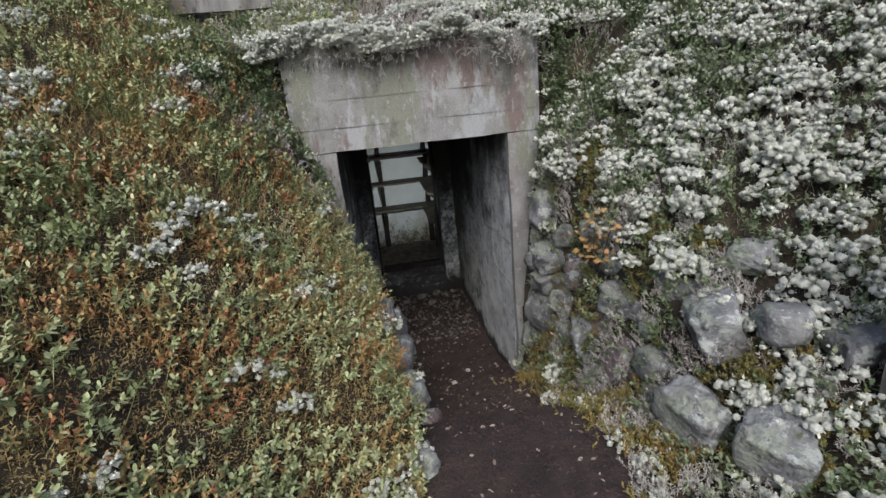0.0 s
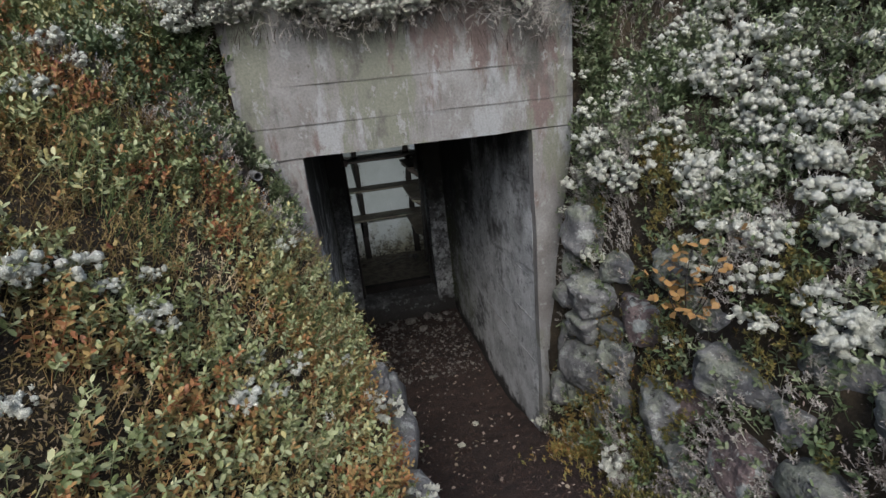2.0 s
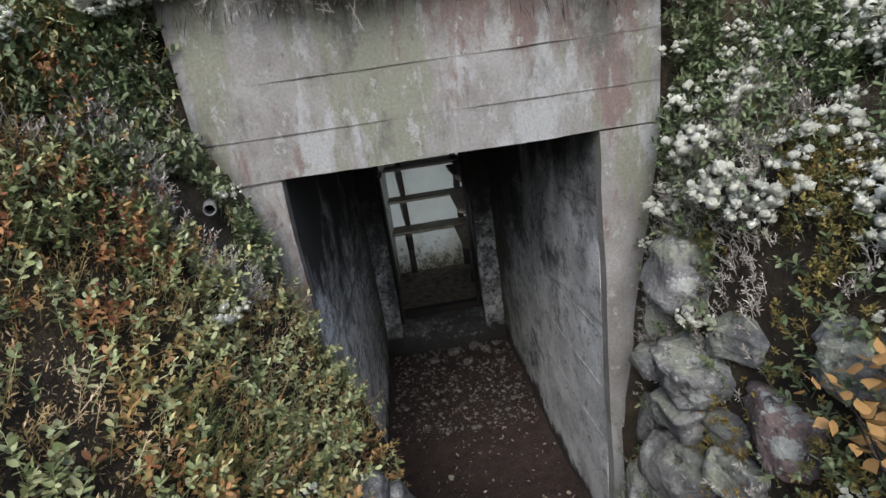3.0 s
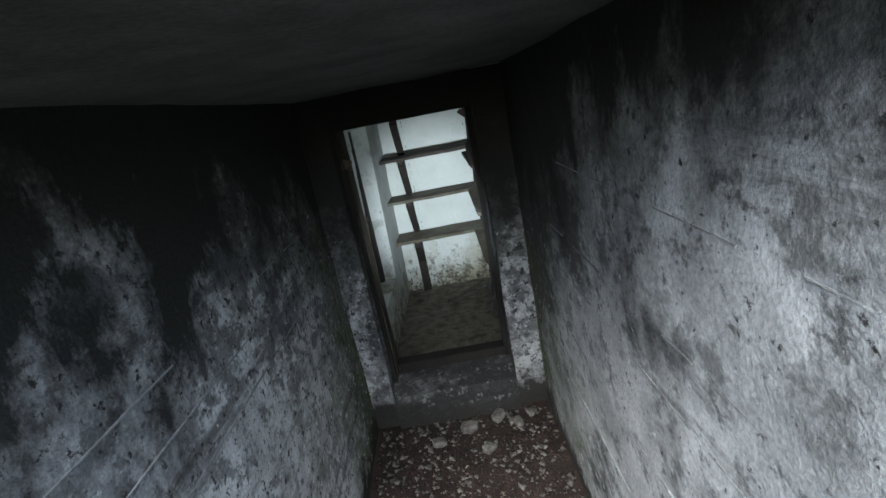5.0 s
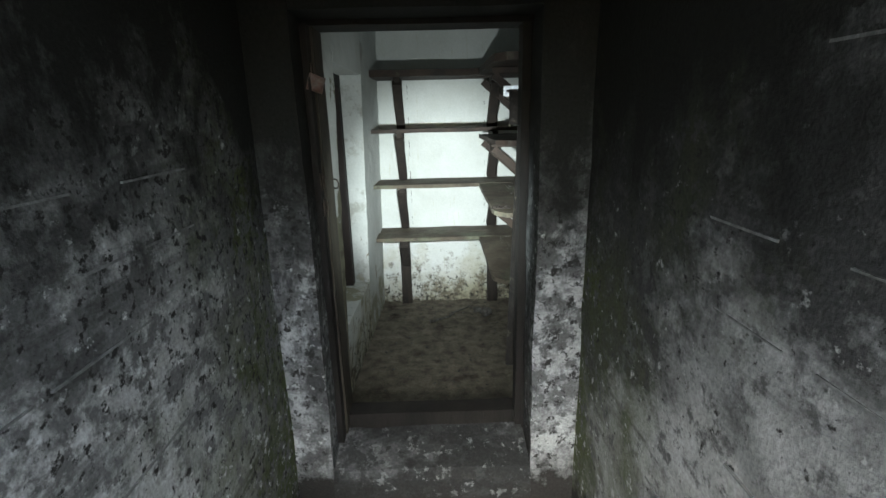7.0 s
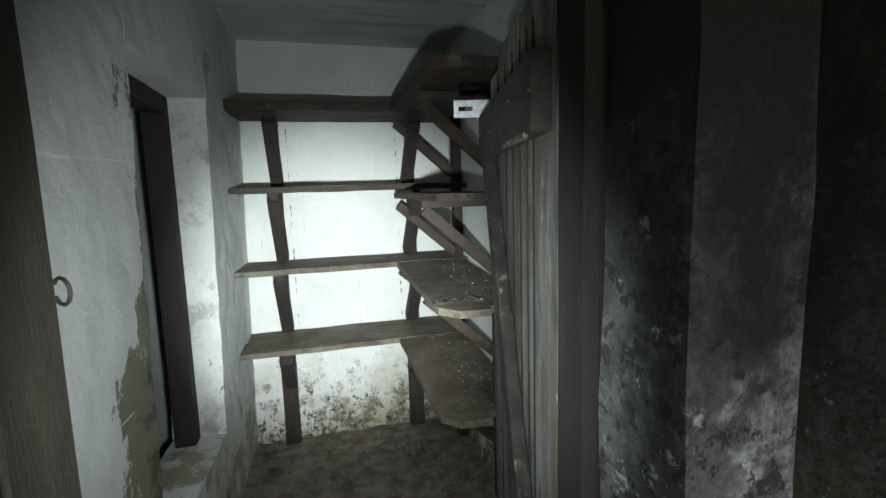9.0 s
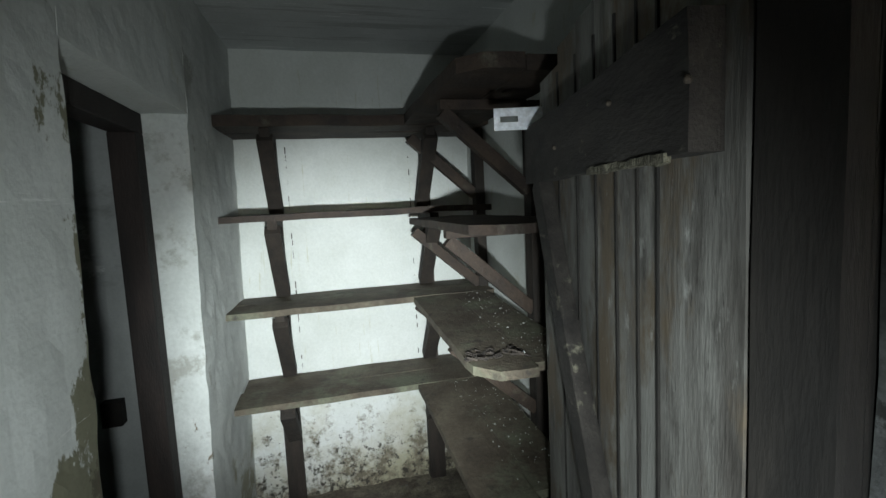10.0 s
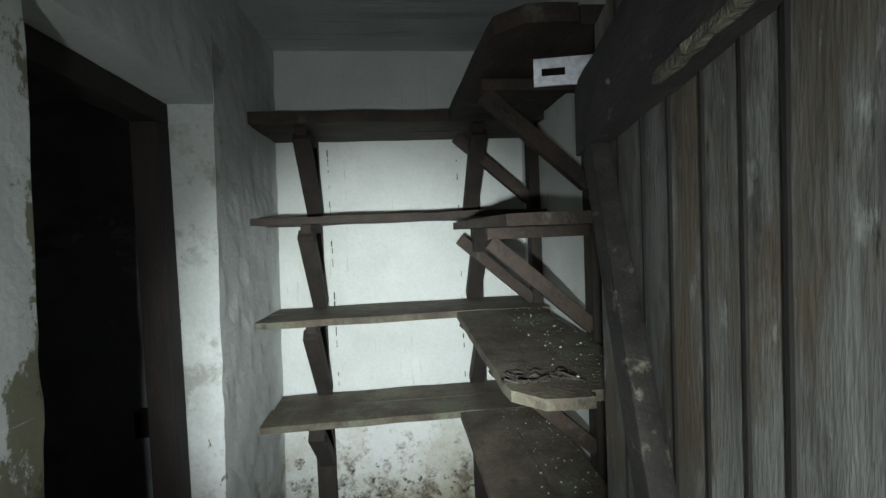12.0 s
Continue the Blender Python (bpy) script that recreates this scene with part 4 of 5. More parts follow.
def sprigs(name, label, P, N, rng, height, count, leaf, spread, material, lean=0.5, category="plant"):
    """Upright sprigs set with spiralling leaves."""
    n = len(P)
    ax = N * lean + (0, 0, 1 - lean) + rng.normal(size=(n, 3)) * 0.28
    ax /= np.linalg.norm(ax, axis=1, keepdims=True)
    s = np.cross(ax, (0.3, 1, 0.1))
    s /= np.linalg.norm(s, axis=1, keepdims=True)
    t = np.cross(ax, s)
    h = height * rng.uniform(0.5, 1.25, n)
    ph = rng.uniform(0, 6.28, n)
    f = 0.42 + 0.58 * (np.arange(count) + 0.6) / count
    ang = ph[:, None] + np.arange(count)[None] * 2.4 + rng.normal(size=(n, count)) * 0.3
    base = P[:, None] + ax[:, None] * (h[:, None] * f[None])[..., None]
    out = s[:, None] * np.cos(ang)[..., None] + t[:, None] * np.sin(ang)[..., None]
    tilt = spread * (1.35 - 0.85 * f)[None, :, None] * rng.uniform(0.7, 1.3, (n, count, 1))
    d = ax[:, None] * np.cos(tilt) + out * np.sin(tilt)
    l = (leaf[0] * rng.uniform(0.65, 1.3, (n, count))).ravel()
    V, F = leaves(base.reshape(-1, 3), d.reshape(-1, 3), l, l * leaf[1], rng, leaf[1] < 0.5)
    w = 0.0011
    q = np.stack([P - s * w, P + s * w, P + ax * h[:, None] + s * w * 0.5, P + ax * h[:, None] - s * w * 0.5], 1).reshape(-1, 3)
    qf = np.arange(n * 4).reshape(-1, 4) + len(V)
    return tagged(stuff_mesh(name, np.concatenate([V, q]), np.concatenate([F, qf]), material), label, category, kind="stuff")


def knob_shapes(sub, k):
    out = []
    for i in range(k):
        bm = bmesh.new()
        bmesh.ops.create_icosphere(bm, subdivisions=max(1, sub), radius=1.0)
        for v in bm.verts:
            d = v.co.normalized()
            v.co = d * (1 + (0.30 if sub > 1 else 0.6) * noise.noise(d * 2.2 + Vector((i * 9, 0, 0))) + 0.22 * noise.noise(d * 5.5 + Vector((0, i * 5, 2))))
        bm.verts.ensure_lookup_table()
        out.append((np.array([v.co[:] for v in bm.verts]), np.array([[v.index for v in f.verts] for f in bm.faces])))
        bm.free()
    return out


FLOCK = knob_shapes(0, 6)
FAR_FLOCK = [(np.array([(1, 0, 0), (-0.8, 0.2, 0), (0.1, 1.1, 0.1), (0, -0.9, 0), (0, 0.1, 1.0), (0, 0, -0.7)]) * k, np.array([(0, 2, 4), (2, 1, 4), (1, 3, 4), (3, 0, 4), (2, 0, 5), (1, 2, 5), (3, 1, 5), (0, 3, 5)])) for k in (1.0, 1.15)]


def tufts(P, N, R, rng, per=18, heads=(0.20, 0.50)):
    """Each cushion is a dome of small heads; returns their places and sizes."""
    n = len(P)
    d = rng.normal(size=(n, per, 3))
    d /= np.linalg.norm(d, axis=2, keepdims=True)
    d = d * 0.8 + N[:, None] * 0.75
    q = P[:, None] + d * (R[:, None, None] * rng.uniform(0.6, 1.0, (n, per, 1))) * (1.45, 1.45, 0.65)
    r = (R[:, None] * rng.uniform(heads[0], heads[1], (n, per))).ravel()
    return q.reshape(-1, 3), r


def cushions(name, label, P, R, rng, material, shapes):
    Vs, Fs, off = [], [], 0
    pick = rng.integers(0, len(shapes), len(P))
    for k, (v, f) in enumerate(shapes):
        p, r = P[pick == k], R[pick == k]
        if not len(p):
            continue
        a = rng.uniform(0, 6.28, len(p))
        c, s = np.cos(a)[:, None], np.sin(a)[:, None]
        q = np.stack([v[None, :, 0] * c - v[None, :, 1] * s, v[None, :, 0] * s + v[None, :, 1] * c, np.broadcast_to(v[None, :, 2] * 0.85, (len(p), len(v)))], -1)
        Vs.append((q * r[:, None, None] + p[:, None]).reshape(-1, 3))
        Fs.append((f[None] + (np.arange(len(p)) * len(v))[:, None, None]).reshape(-1, 3) + off)
        off += len(p) * len(v)
    return tagged(stuff_mesh(name, np.concatenate(Vs), np.concatenate(Fs), material, True), label, "lichen", kind="stuff")


def fluff(P, R, rng):
    """Short pale points standing out all over the lichen heads."""
    k = 5
    d = rng.normal(size=(len(P), k, 3)) + (0, -0.3, 0.5)
    d /= np.linalg.norm(d, axis=2, keepdims=True)
    b = (P[:, None] + d * R[:, None, None] * 0.80).reshape(-1, 3)
    l = np.repeat(R, k) * rng.uniform(0.5, 1.2, len(b))
    V, F = leaves(b, d.reshape(-1, 3) + rng.normal(size=(len(b), 3)) * 0.5, l, l * 0.8, rng, True)
    tagged(stuff_mesh("lichen_fluff", V, F, LICHEN), "fine pale branch tips of the reindeer lichen", "lichen", kind="stuff")


def near_line(x, y, pts, r):
    m = np.zeros(len(x), bool)
    for a, b in pts:
        m |= (x - a) ** 2 + (y - b) ** 2 < r * r
    return m


def plant_all():
    L, R, TOP = (-3.2, -0.28, -2.7, 1.3), (0.45, 3.3, -2.5, 1.3), (-0.9, 0.9, 0.05, 1.6)
    # moss and withered bits that carpet both banks
    for nm, area, n, mtl, seed, lab in (("moss_carpet", L, 100000, BROWNMOSS, 1, "yellow-brown moss and withered leaves carpeting the bank"), ("heath_litter", R, 60000, GREYTWIG, 2, "grey-brown withered heather litter on the bank"), ("heath_litter", TOP, 14000, GREYTWIG, 3, "grey-brown withered heather litter on the mound")):
        x, y, z, nn, rng = grown(n, area, seed)
        d = np.hypot(x + 0.3, y + 2.0)
        ok = rng.random(len(x)) < np.clip(2.4 / (0.6 + d), 0.2, 1)
        x, y, z, nn = x[ok], y[ok], z[ok], nn[ok]
        P = np.stack([x, y, z], 1) + nn * rng.uniform(0.0, 0.045, (len(x), 1))
        ax = nn + rng.normal(size=nn.shape) * 0.9
        l = rng.uniform(0.007, 0.018, len(x))
        V, F = leaves(P, ax, l, l * 0.42, rng, True)
        tagged(stuff_mesh(nm, V, F, mtl), lab, "ground cover", kind="stuff")
    x, y, z, nn, rng = grown(85000, (-1.9, -0.29, -2.7, 0.05), 4)
    P = np.stack([x, y, z], 1) + nn * rng.uniform(0.0, 0.035, (len(x), 1))
    l = rng.uniform(0.006, 0.014, len(x))
    V, F = leaves(P, nn + rng.normal(size=nn.shape) * 0.9, l, l * 0.42, rng, True)
    tagged(stuff_mesh("moss_carpet", V, F, BROWNMOSS), "thick tan and brown moss close to the path", "ground cover", kind="stuff")
    x, y, z, nn, rng = grown(26000, (-1.5, -0.30, -2.6, -1.2), 10)
    P = np.stack([x, y, z], 1) + nn * rng.uniform(0.0, 0.03, (len(x), 1))
    l = rng.uniform(0.008, 0.018, len(x))
    V, F = leaves(P, nn + rng.normal(size=nn.shape) * 0.9, l, l * 0.4, rng, True)
    tagged(stuff_mesh("moss_carpet", V, F, BROWNMOSS), "tan feathery moss between the berry sprigs", "ground cover", kind="stuff")
    # lingonberry
    x, y, z, nn, rng = grown(14500, L, 5)
    f = field(x, y, 2.6, 1.0)
    g = field(x, y, 7.0, 8.0)
    ok = (0.55 * f + 0.75 * g > 0.62) & (rng.random(len(x)) < np.clip(2.6 / (0.5 + np.hypot(x + 0.3, y + 2.0)), 0.2, 1))
    P, N = np.stack([x, y, z], 1)[ok], nn[ok]
    k = rng.random(len(P)) < 0.80
    sprigs("lingonberry", "green leathery lingonberry sprigs covering the bank", P[k], N[k], rng, 0.10, 11, (0.0165, 0.62), 1.45, GREENLEAF)
    sprigs("bilberry", "russet and yellow autumn bilberry sprigs among the moss", P[~k], N[~k], rng, 0.08, 9, (0.016, 0.6), 1.45, REDLEAF)
    x, y, z, nn, rng = grown(6000, (-1.3, -0.28, -2.2, 0.0), 6)
    ok = field(x, y, 3.1, 4.0) > 0.60
    P, N = np.stack([x, y, z], 1)[ok], nn[ok]
    sprigs("bilberry", "rusty orange withered bilberry sprigs near the path edge", P, N, rng, 0.075, 8, (0.014, 0.6), 1.4, REDLEAF)
    x, y, z, nn, rng = grown(7000, (-1.4, -0.45, -1.0, 0.4), 7)
    ok = field(x, y, 2.2, 6.0) + 0.25 * (y + 0.6) > 0.58
    P, N = np.stack([x, y, z], 1)[ok], nn[ok]
    sprigs("crowberry", "dark green crowberry shoots by the portal", P, N, rng, 0.085, 11, (0.011, 0.3), 1.0, DARKNEEDLE)
    x, y, z, nn, rng = grown(5200, (-2.1, -0.30, -2.6, -1.0), 8)
    P, N = np.stack([x, y, z], 1), nn
    k = field(x, y, 3.0, 2.0) + 0.15 * rng.normal(size=len(x))
    sprigs("lingonberry", "fresh green lingonberry sprigs close to the path", P[k > 0.53], N[k > 0.53], rng, 0.085, 11, (0.018, 0.62), 1.45, GREENLEAF)
    sprigs("withered_sprigs", "tan withered dwarf shrub sprigs close to the path", P[k < 0.5], N[k < 0.5], rng, 0.05, 8, (0.012, 0.5), 1.4, BROWNMOSS)
    x, y, z, nn, rng = grown(3600, (-1.5, -0.34, -1.2, 0.1), 74)
    k = field(x, y, 4.2, 75.0)
    P = np.stack([x, y, z], 1)
    sprigs("withered_sprigs", "tan and yellow withered sprigs and moss on the bank by the portal", P[k > 0.5], nn[k > 0.5], rng, 0.085, 12, (0.012, 0.48), 1.3, BROWNMOSS)
    sprigs("bilberry", "orange and yellow autumn bilberry on the bank by the portal", P[k < 0.40], nn[k < 0.40], rng, 0.09, 9, (0.016, 0.6), 1.4, REDLEAF)
    x, y, z, nn, rng = grown(5200, (-1.7, -0.42, -1.1, 0.5), 9)
    ok = field(x, y, 3.4, 71.0) + 0.12 * (y + 0.3) > 0.64
    sprigs("lingonberry", "dense green lingonberry sprigs on the bank by the portal", np.stack([x, y, z], 1)[ok], nn[ok], rng, 0.085, 11, (0.017, 0.6), 1.4, GREENLEAF)
    # steep soil beside the portal
    for box_, seed in (((0.62, 1.15, -0.40, 0.45), 14), ((-1.15, -0.62, -0.35, 0.45), 15), ((0.62, 0.86, -0.24, 0.0), 17), ((-0.90, -0.60, -0.27, 0.0), 18)):
        x, y, z, nn, rng = grown(2600 if seed < 16 else 2600, box_, seed)
        P = np.stack([x, y, z], 1)
        k = field(x, y, 3.2, 20.0 + seed)
        sprigs("heather", "dry grey heather on the steep soil by the portal", P[k < 0.505], nn[k < 0.505], rng, 0.08, 14, (0.013, 0.45), 1.15, SILVER)
        sprigs("lingonberry", "dull green lingonberry on the steep soil by the portal", P[k > 0.515], nn[k > 0.515], rng, 0.085, 10, (0.021, 0.58), 1.4, DULLLEAF)
    # gaps between the stones
    x, y, z, nn, rng = grown(6500, (0.50, 0.90, -1.95, -0.08), 16)
    P = np.stack([x, y, z], 1) + np.array((-0.03, 0, 0.02))
    k = field(x, y, 4.5, 61.0)
    N = nn * 0.4 + np.array((-0.6, -0.2, 0.5))
    sprigs("heather", "grey heather tufts in the gaps of the stone wall", P[k < 0.42], N[k < 0.42], rng, 0.05, 12, (0.012, 0.45), 1.2, SILVER)
    sprigs("moss_tufts", "olive moss tufts in the gaps of the stone wall", P[k > 0.54], N[k > 0.54], rng, 0.035, 10, (0.011, 0.5), 1.3, MOSSLEAF)
    # right bank: evergreen shoots and dry grey heather between the lichen
    x, y, z, nn, rng = grown(9500, R, 11)
    f = 0.5 * field(x, y, 1.9, 12.0) + 0.5 * field(x, y, 5.5, 14.0)
    near = rng.random(len(x)) < np.clip(3.2 / (0.5 + np.hypot(x - 0.2, y + 1.8)), 0.25, 1)
    a, b = (f > 0.44) & near, (f <= 0.46) & near
    P = np.stack([x, y, z], 1)
    sprigs("lingonberry", "dull green lingonberry sprigs between lichen cushions", P[a], nn[a], rng, 0.11, 9, (0.020, 0.58), 1.4, DULLLEAF)
    sprigs("heather", "dry silver-grey heather twigs on the bank", P[b], nn[b], rng, 0.08, 13, (0.016, 0.42), 1.1, SILVER)
    x, y, z, nn, rng = grown(3400, TOP, 12)
    P = np.stack([x, y, z], 1)
    sprigs("heather", "dry silver-grey heather twigs on the mound", P, nn, rng, 0.075, 14, (0.011, 0.35), 0.95, SILVER)
    x, y, z, nn, rng = grown(2600, (0.66, 1.5, -0.9, 0.4), 19)
    ok = field(x, y, 3.0, 81.0) > 0.44
    sprigs("lingonberry", "dense green lingonberry and crowberry by the portal", np.stack([x, y, z], 1)[ok], nn[ok], rng, 0.11, 10, (0.020, 0.56), 1.4, DULLLEAF)
    # overhang above the lintel
    rng = np.random.default_rng(13)
    m = 900
    x = rng.uniform(-0.78, 0.76, m)
    P = np.stack([x, rng.uniform(-0.07, 0.03, m), 2.02 + 0.04 * np.sin(x * 7) - 0.10 * (x > 0.25) * rng.random(m) + rng.uniform(-0.05, 0.06, m)], 1)
    N = np.tile((0, -0.9, 0.1), (m, 1)) + rng.normal(size=(m, 3)) * 0.5
    sprigs("heather", "dry heather hanging over the concrete lintel", P, N, rng, 0.07, 14, (0.011, 0.35), 0.95, SILVER, lean=0.95)
    m = 420
    x = rng.uniform(-0.74, 0.72, m)
    P = np.stack([x, rng.uniform(-0.05, 0.0, m), 2.0 - 0.08 * (x > 0.25) + rng.uniform(-0.04, 0.03, m)], 1)
    N = np.tile((0, -0.4, -1.0), (m, 1)) + rng.normal(size=(m, 3)) * 0.3
    ax = N / np.linalg.norm(N, axis=1, keepdims=True)
    l = rng.uniform(0.03, 0.10, m)
    V, F = leaves(P, ax, l, l * 0.05, rng, True)
    tagged(stuff_mesh("hanging_roots", V, F, ROT), "thin dry roots hanging over the lintel", "roots", kind="stuff")
    # reindeer lichen
    x, y, z, nn, rng = grown(3700, R, 21)
    f, g = field(x, y, 1.7, 30.0), field(x, y, 5.0, 33.0)
    d = np.hypot(x - 0.2, y + 1.8)
    ok = (0.55 * f + 0.6 * g + 0.20 * np.minimum(x - 0.6, 1.2) > 0.54) & (rng.random(len(x)) < np.clip(2.6 / (0.4 + d), 0.3, 1)) & ~((x < 0.72) & (y < -0.15) & (rng.random(len(x)) < 0.85))
    x, y, z, nn, d = x[ok], y[ok], z[ok], nn[ok], d[ok]
    P, r = tufts(np.stack([x, y, z], 1) + nn * 0.035, nn, (0.020 + 0.05 * rng.random(len(x)) ** 1.5) * (1 + 0.12 * np.maximum(d - 2, 0)), rng, 22, (0.13, 0.30))
    far = np.hypot(P[:, 0] - 0.2, P[:, 1] + 1.8) > 1.75
    cushions("reindeer_lichen", "puffy pale grey-green reindeer lichen cushions on the bank", P[~far], r[~far], rng, LICHEN, FLOCK)
    cushions("reindeer_lichen", "pale grey-green reindeer lichen covering the upper bank", P[far], r[far], rng, LICHEN, FAR_FLOCK)
    fluff(P[~far], r[~far], rng)
    x, y, z, nn, rng = grown(2200, L, 22)
    f, g = field(x, y, 1.5, 40.0), field(x, y, 5.0, 44.0)
    spots = near_line(x, y, ((-0.87, -1.0), (-0.93, -1.08), (-0.97, -1.28), (-0.63, -1.05), (-0.60, -0.93), (-1.10, -0.64), (-1.02, -1.9), (-0.75, -1.45), (-0.84, -0.94)), 0.085)
    ok = spots | ((0.5 * f + 0.6 * g + 0.16 * np.clip(-x - 1.2, 0, 1.2) > 0.72))
    x, y, z, nn = x[ok], y[ok], z[ok], nn[ok]
    P, r = tufts(np.stack([x, y, z], 1) + nn * 0.04, nn, rng.uniform(0.016, 0.052, len(x)), rng, 18, (0.12, 0.28))
    cushions("reindeer_lichen", "puffy pale reindeer lichen tufts among the dwarf shrubs", P, r, rng, LICHEN, FLOCK)
    fluff(P, r, rng)
    rng = np.random.default_rng(23)
    m = 300
    x = rng.uniform(-0.86, 0.70, m)
    x = x[(rng.random(m) < 0.35 + 0.65 * (x < 0.3))]
    P = np.stack([x, rng.uniform(-0.09, 0.10, len(x)), 2.06 + 0.03 * np.sin(x * 9) + rng.uniform(-0.05, 0.05, len(x))], 1)
    P, r = tufts(P, np.tile((0, -0.7, 0.5), (len(P), 1)), rng.uniform(0.022, 0.05, len(x)), rng, 26, (0.12, 0.28))
    cushions("reindeer_lichen", "white reindeer lichen cushions fringing the lintel", P, r, rng, LICHEN, FLOCK)
    fluff(P, r, rng)
    x, y, z, nn, rng = grown(600, TOP, 24)
    ok = field(x, y, 4.0, 50.0) > 0.47
    P, r = tufts(np.stack([x, y, z], 1)[ok] + nn[ok] * 0.04, nn[ok], rng.uniform(0.03, 0.06, ok.sum()), rng, 22, (0.12, 0.28))
    cushions("reindeer_lichen", "white reindeer lichen cushions on the mound", P, r, rng, LICHEN, FAR_FLOCK)
    # lumps fallen on the path
    for k, (a, b, r) in enumerate(((0.30, -0.47, 0.030), (0.165, -0.25, 0.022), (0.43, -1.22, 0.05), (0.40, -0.62, 0.028), (0.05, 0.1, 0.018), (0.48, -1.05, 0.04), (0.19, 0.33, 0.018), (-0.15, 0.67, 0.015), (0.36, -1.45, 0.045))):
        ob = finish("lichen_clump", blob(r, r * 0.8, r * 0.55, 200 + k, 4, 0.55), LICHEN, smooth=True)
        ob.location = (a, b, path_z(b) + r * 0.35)
        tagged(ob, "loose pale lichen clump fallen on the path", "lichen", "fallen lichen")
    # path litter
    rng = np.random.default_rng(71)
    n = 40000
    x, y = rng.uniform(-0.34, 0.55, n), rng.uniform(-3.2, 2.0, n)
    z = np.where(y < -0.07, soil(x, y)[0], np.array([path_z(b) for b in y]))
    P = np.stack([x, y, z + np.where(y < -0.03, 0.022, 0.003) + rng.random(n) * 0.010], 1)
    ax = rng.normal(size=(n, 3)) * (1, 1, 0.25)
    l = rng.uniform(0.006, 0.022, n)
    V, F = leaves(P, ax, l, l * rng.uniform(0.1, 0.5, n), rng, True)
    tagged(stuff_mesh("leaf_litter", V, F, LITTER), "brown needles, bark flakes and leaves on the path", "litter", kind="stuff")
    n = 380
    x, y = rng.uniform(-0.30, 0.52, n), rng.uniform(-2.4, 1.9, n)
    z = np.where(y < -0.07, soil(x, y)[0], np.array([path_z(b) for b in y]))
    P = np.stack([x, y, z + np.where(y < -0.03, 0.025, 0.008) + rng.random(n) * 0.008], 1)
    l = rng.uniform(0.010, 0.028, n)
    V, F = leaves(P, rng.normal(size=(n, 3)) * (1, 1, 0.3), l, l * rng.uniform(0.4, 0.9, n), rng)
    tagged(stuff_mesh("dry_leaves", V, F, GREYTWIG), "pale dry leaves strewn on the path", "litter", kind="stuff")
    # growth creeping over the foot of the stones on to the path
    rng = np.random.default_rng(73)
    n = 1500
    y = rng.uniform(-2.3, -0.35, n)
    x = 0.36 + 0.10 * np.clip(y + 1.1, -1, 0.5) + 0.05 * np.sin(y * 7) + np.abs(rng.normal(size=n)) * 0.11
    P = np.stack([x, y, soil(x, y)[0] + 0.01], 1)
    k = field(x, y, 4.0, 91.0)
    N = np.tile((-0.3, -0.2, 1.0), (n, 1))
    sprigs("heather", "grey withered heather at the edge of the path", P[k < 0.5], N[k < 0.5], rng, 0.06, 12, (0.012, 0.45), 1.2, SILVER)
    sprigs("moss_tufts", "olive moss and berry sprigs at the edge of the path", P[k > 0.5], N[k > 0.5], rng, 0.055, 9, (0.013, 0.5), 1.2, MOSSLEAF)
    c = (rng.random(n) < 0.045) & (y < -0.9)
    Q, r = tufts(P[c] + (0, 0, 0.02), N[c], rng.uniform(0.02, 0.045, c.sum()), rng, 26, (0.12, 0.28))
    cushions("reindeer_lichen", "pale reindeer lichen tufts at the edge of the path", Q, r, rng, LICHEN, FLOCK)
    fluff(Q, r, rng)
    # low green tufts at the foot of the stone wall
    rng = np.random.default_rng(72)
    n = 620
    x = rng.normal(size=n) * 0.07 + rng.choice([0.46, 0.50, 0.44, 0.52, 0.48, 0.42], n)
    y = rng.choice([-0.45, -0.62, -1.0, -1.25, -0.95, -1.5], n) + rng.normal(size=n) * 0.10
    P = np.stack([x, y, soil(x, y)[0]], 1)
    sprigs("moss_tufts", "olive green moss and berry tufts at the foot of the stones", P, np.tile((-0.4, 0, 1.0), (n, 1)), rng, 0.06, 9, (0.013, 0.5), 1.1, MOSSLEAF)


plant_all()


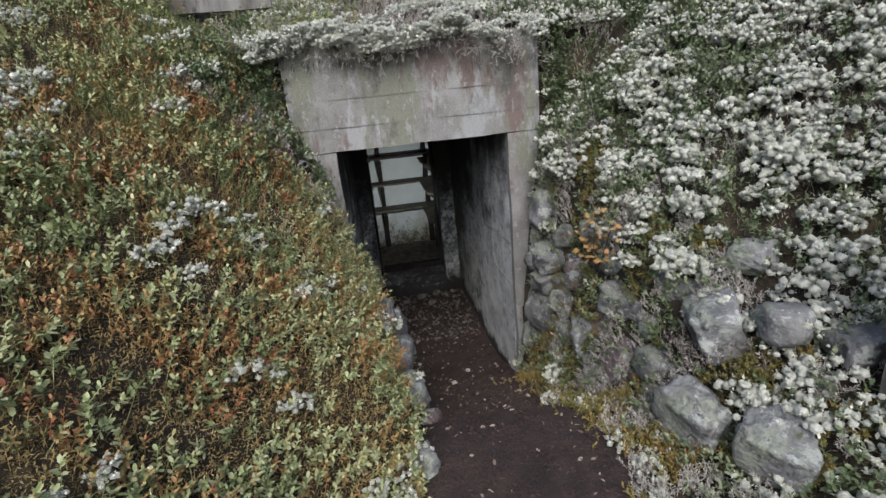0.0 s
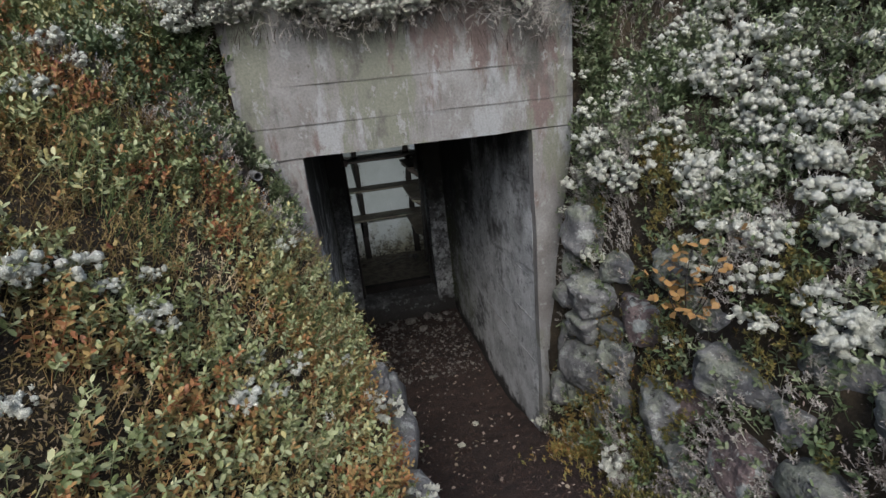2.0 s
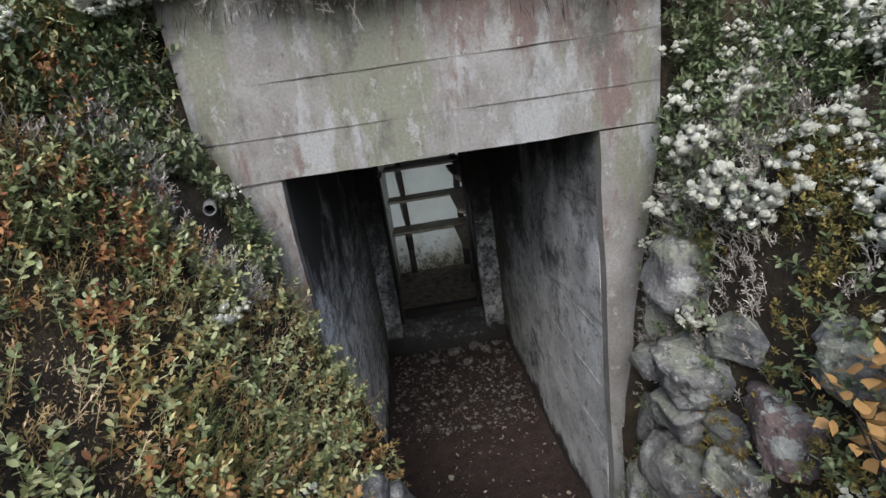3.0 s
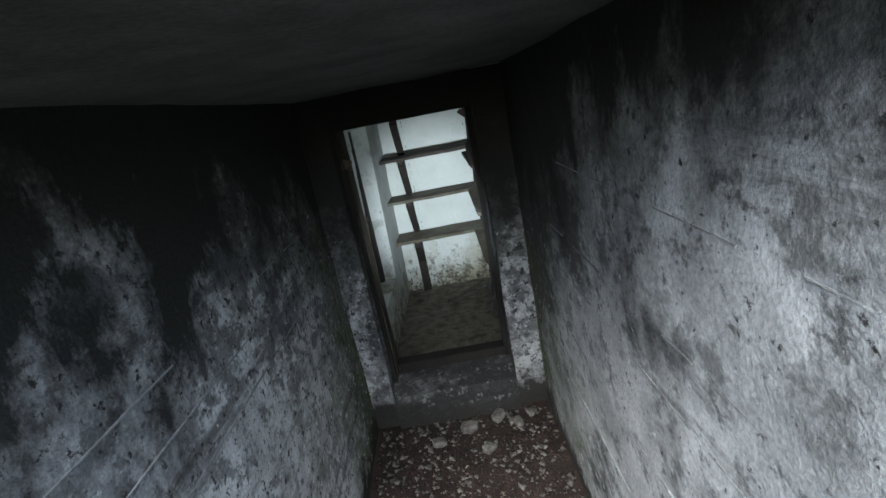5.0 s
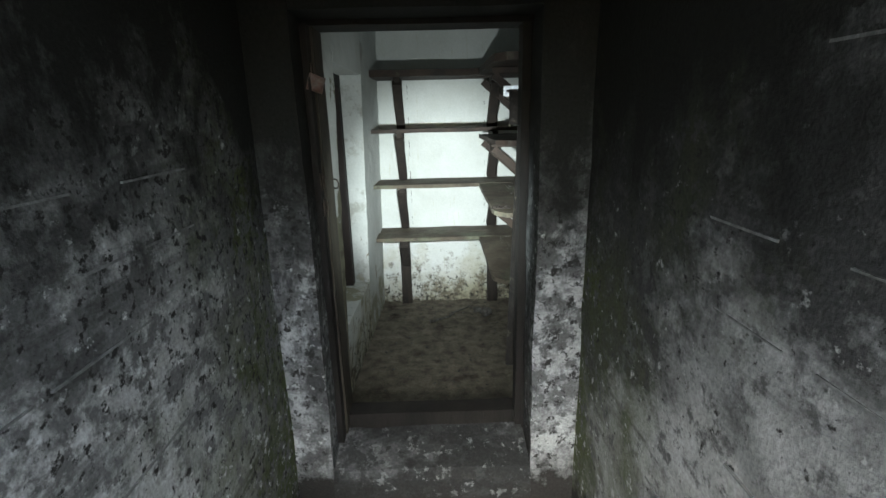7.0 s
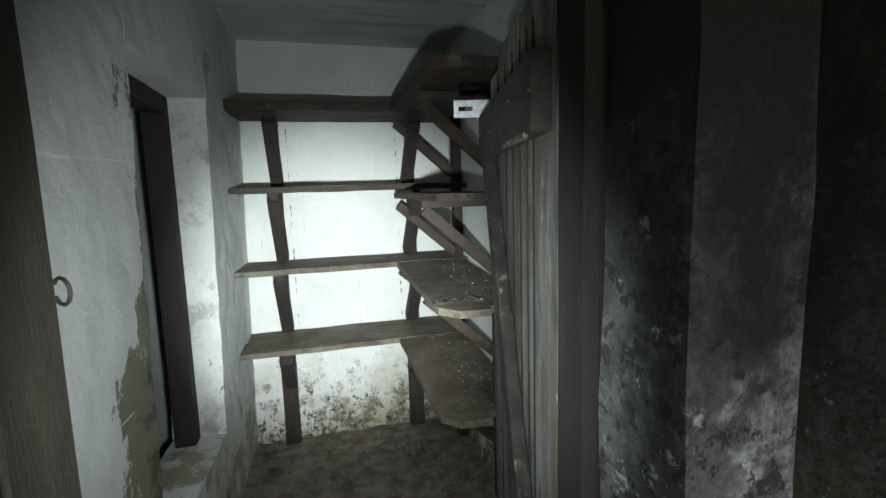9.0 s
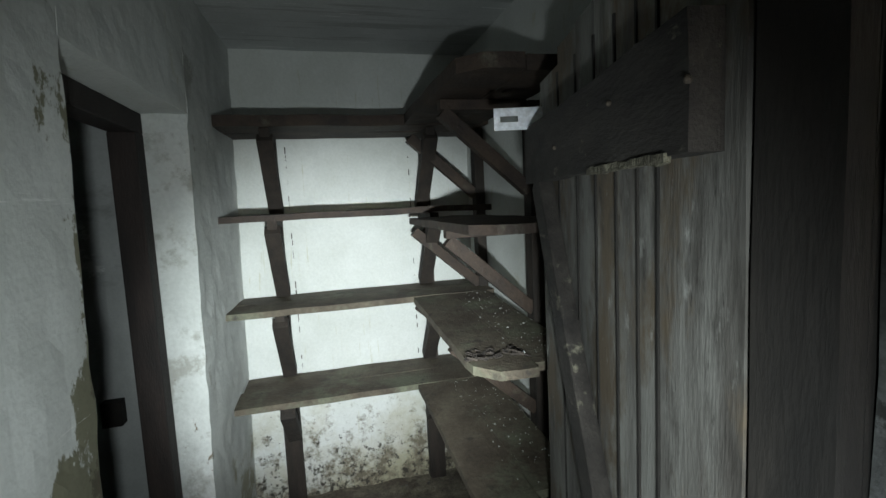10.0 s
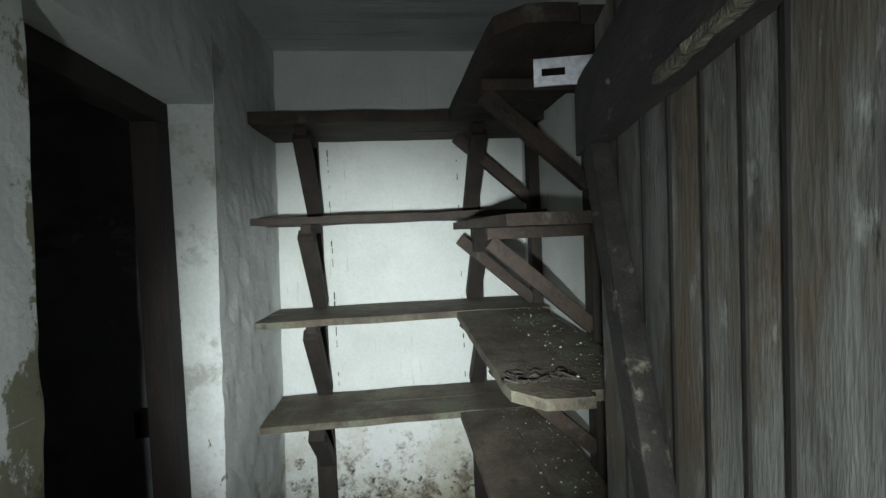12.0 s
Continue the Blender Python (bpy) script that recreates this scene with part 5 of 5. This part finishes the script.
def birch_sapling():
    s = thing("birch_sapling", "small birch sapling with orange and yellow autumn leaves", "sapling", (0.61, -0.90, 0.93))
    rng = random.Random(8)
    tips = []
    for k in range(5):
        bm = bmesh.new()
        top = Vector((rng.uniform(-0.10, 0.08), rng.uniform(-0.12, 0.10), rng.uniform(0.16, 0.38)))
        ring0 = None
        for i in range(6):
            t = i / 5
            p = top * t + Vector((0.02 * math.sin(t * 5 + k), 0.02 * math.cos(t * 4 + k), 0)) * t
            ring = [bm.verts.new(p + Vector((math.cos(a), math.sin(a), 0)) * (0.0035 * (1.1 - t))) for a in (0, 2.1, 4.2)]
            if ring0:
                for j in range(3):
                    bm.faces.new((ring0[j], ring0[(j + 1) % 3], ring[(j + 1) % 3], ring[j]))
            ring0 = ring
            if t > 0.3:
                tips.append(p.copy())
        part("twig", bm, ROT, s)
    shape = [(0, 0), (0.30, 0.12), (0.46, 0.38), (0.34, 0.62), (0.14, 0.84), (0, 1.05)]
    mesh = None
    for k in range(78):
        if mesh is None or k % 12 == 0:
            bm = bmesh.new()
            mid = [bm.verts.new((0, y, 0.04 * math.sin(y * 3))) for _, y in shape]
            for sgn in (1, -1):
                side = [bm.verts.new((sgn * x, y, 0.12 * x + 0.03 * math.sin(x * 9 + y * 7 + k))) for x, y in shape[1:-1]]
                rim = [mid[0]] + side + [mid[-1]]
                for i in range(len(shape) - 1):
                    bmesh.ops.contextual_create(bm, geom=list({mid[i], mid[i + 1], rim[i + 1], rim[i]}))
            ob = part("leaf", bm, AUTUMN, s)
            mesh = ob.data
        else:
            ob = new("leaf", mesh)
            ob.parent = s
        p = rng.choice(tips)
        ob.location = p + Vector((rng.uniform(-0.05, 0.05), rng.uniform(-0.05, 0.05), rng.uniform(-0.03, 0.03)))
        ob.rotation_euler = (rng.uniform(-0.9, 0.9), rng.uniform(-0.9, 0.9), rng.uniform(0, 6.28))
        sc = rng.uniform(0.02, 0.034)
        ob.scale = (sc, sc, sc)


birch_sapling()


def pipe_stub():
    bm = bmesh.new()
    n = 16
    for r, rr in ((0.017, 0.013),):
        rings = []
        for rad, y in ((rr, 0.16), (rr, 0.0), (r, 0.0), (r, 0.16)):
            rings.append([bm.verts.new((rad * math.cos(6.2832 * i / n), y, rad * math.sin(6.2832 * i / n))) for i in range(n)])
        for a, b in zip(rings, rings[1:]):
            for i in range(n):
                bm.faces.new((a[i], a[(i + 1) % n], b[(i + 1) % n], b[i]))
    ob = finish("pipe", bm, STEELGREY, smooth=True)
    ob.location, ob.rotation_euler = (-0.655, -0.185, 1.468), (0, 0, 0.35)
    tagged(ob, "grey pipe stub poking out beside the portal", "pipe")


pipe_stub()


def timbers():
    p = thing("plank", "grey weathered plank lying on the mound", "plank", (-1.17, 0.52, 2.44))
    part("board", rough_box(-0.45, 0.40, -0.02, 0.02, -0.10, 0.07, 0.1, 0.003), GREYPLANK, p)
    q = thing("post", "grey weathered square post beside the path", "post", (0.945, -1.955, 0.55))
    part("shaft", rough_box(-0.055, 0.055, -0.055, 0.055, -0.3, 1.0, 0.12, 0.002), GREYPLANK, q)


timbers()
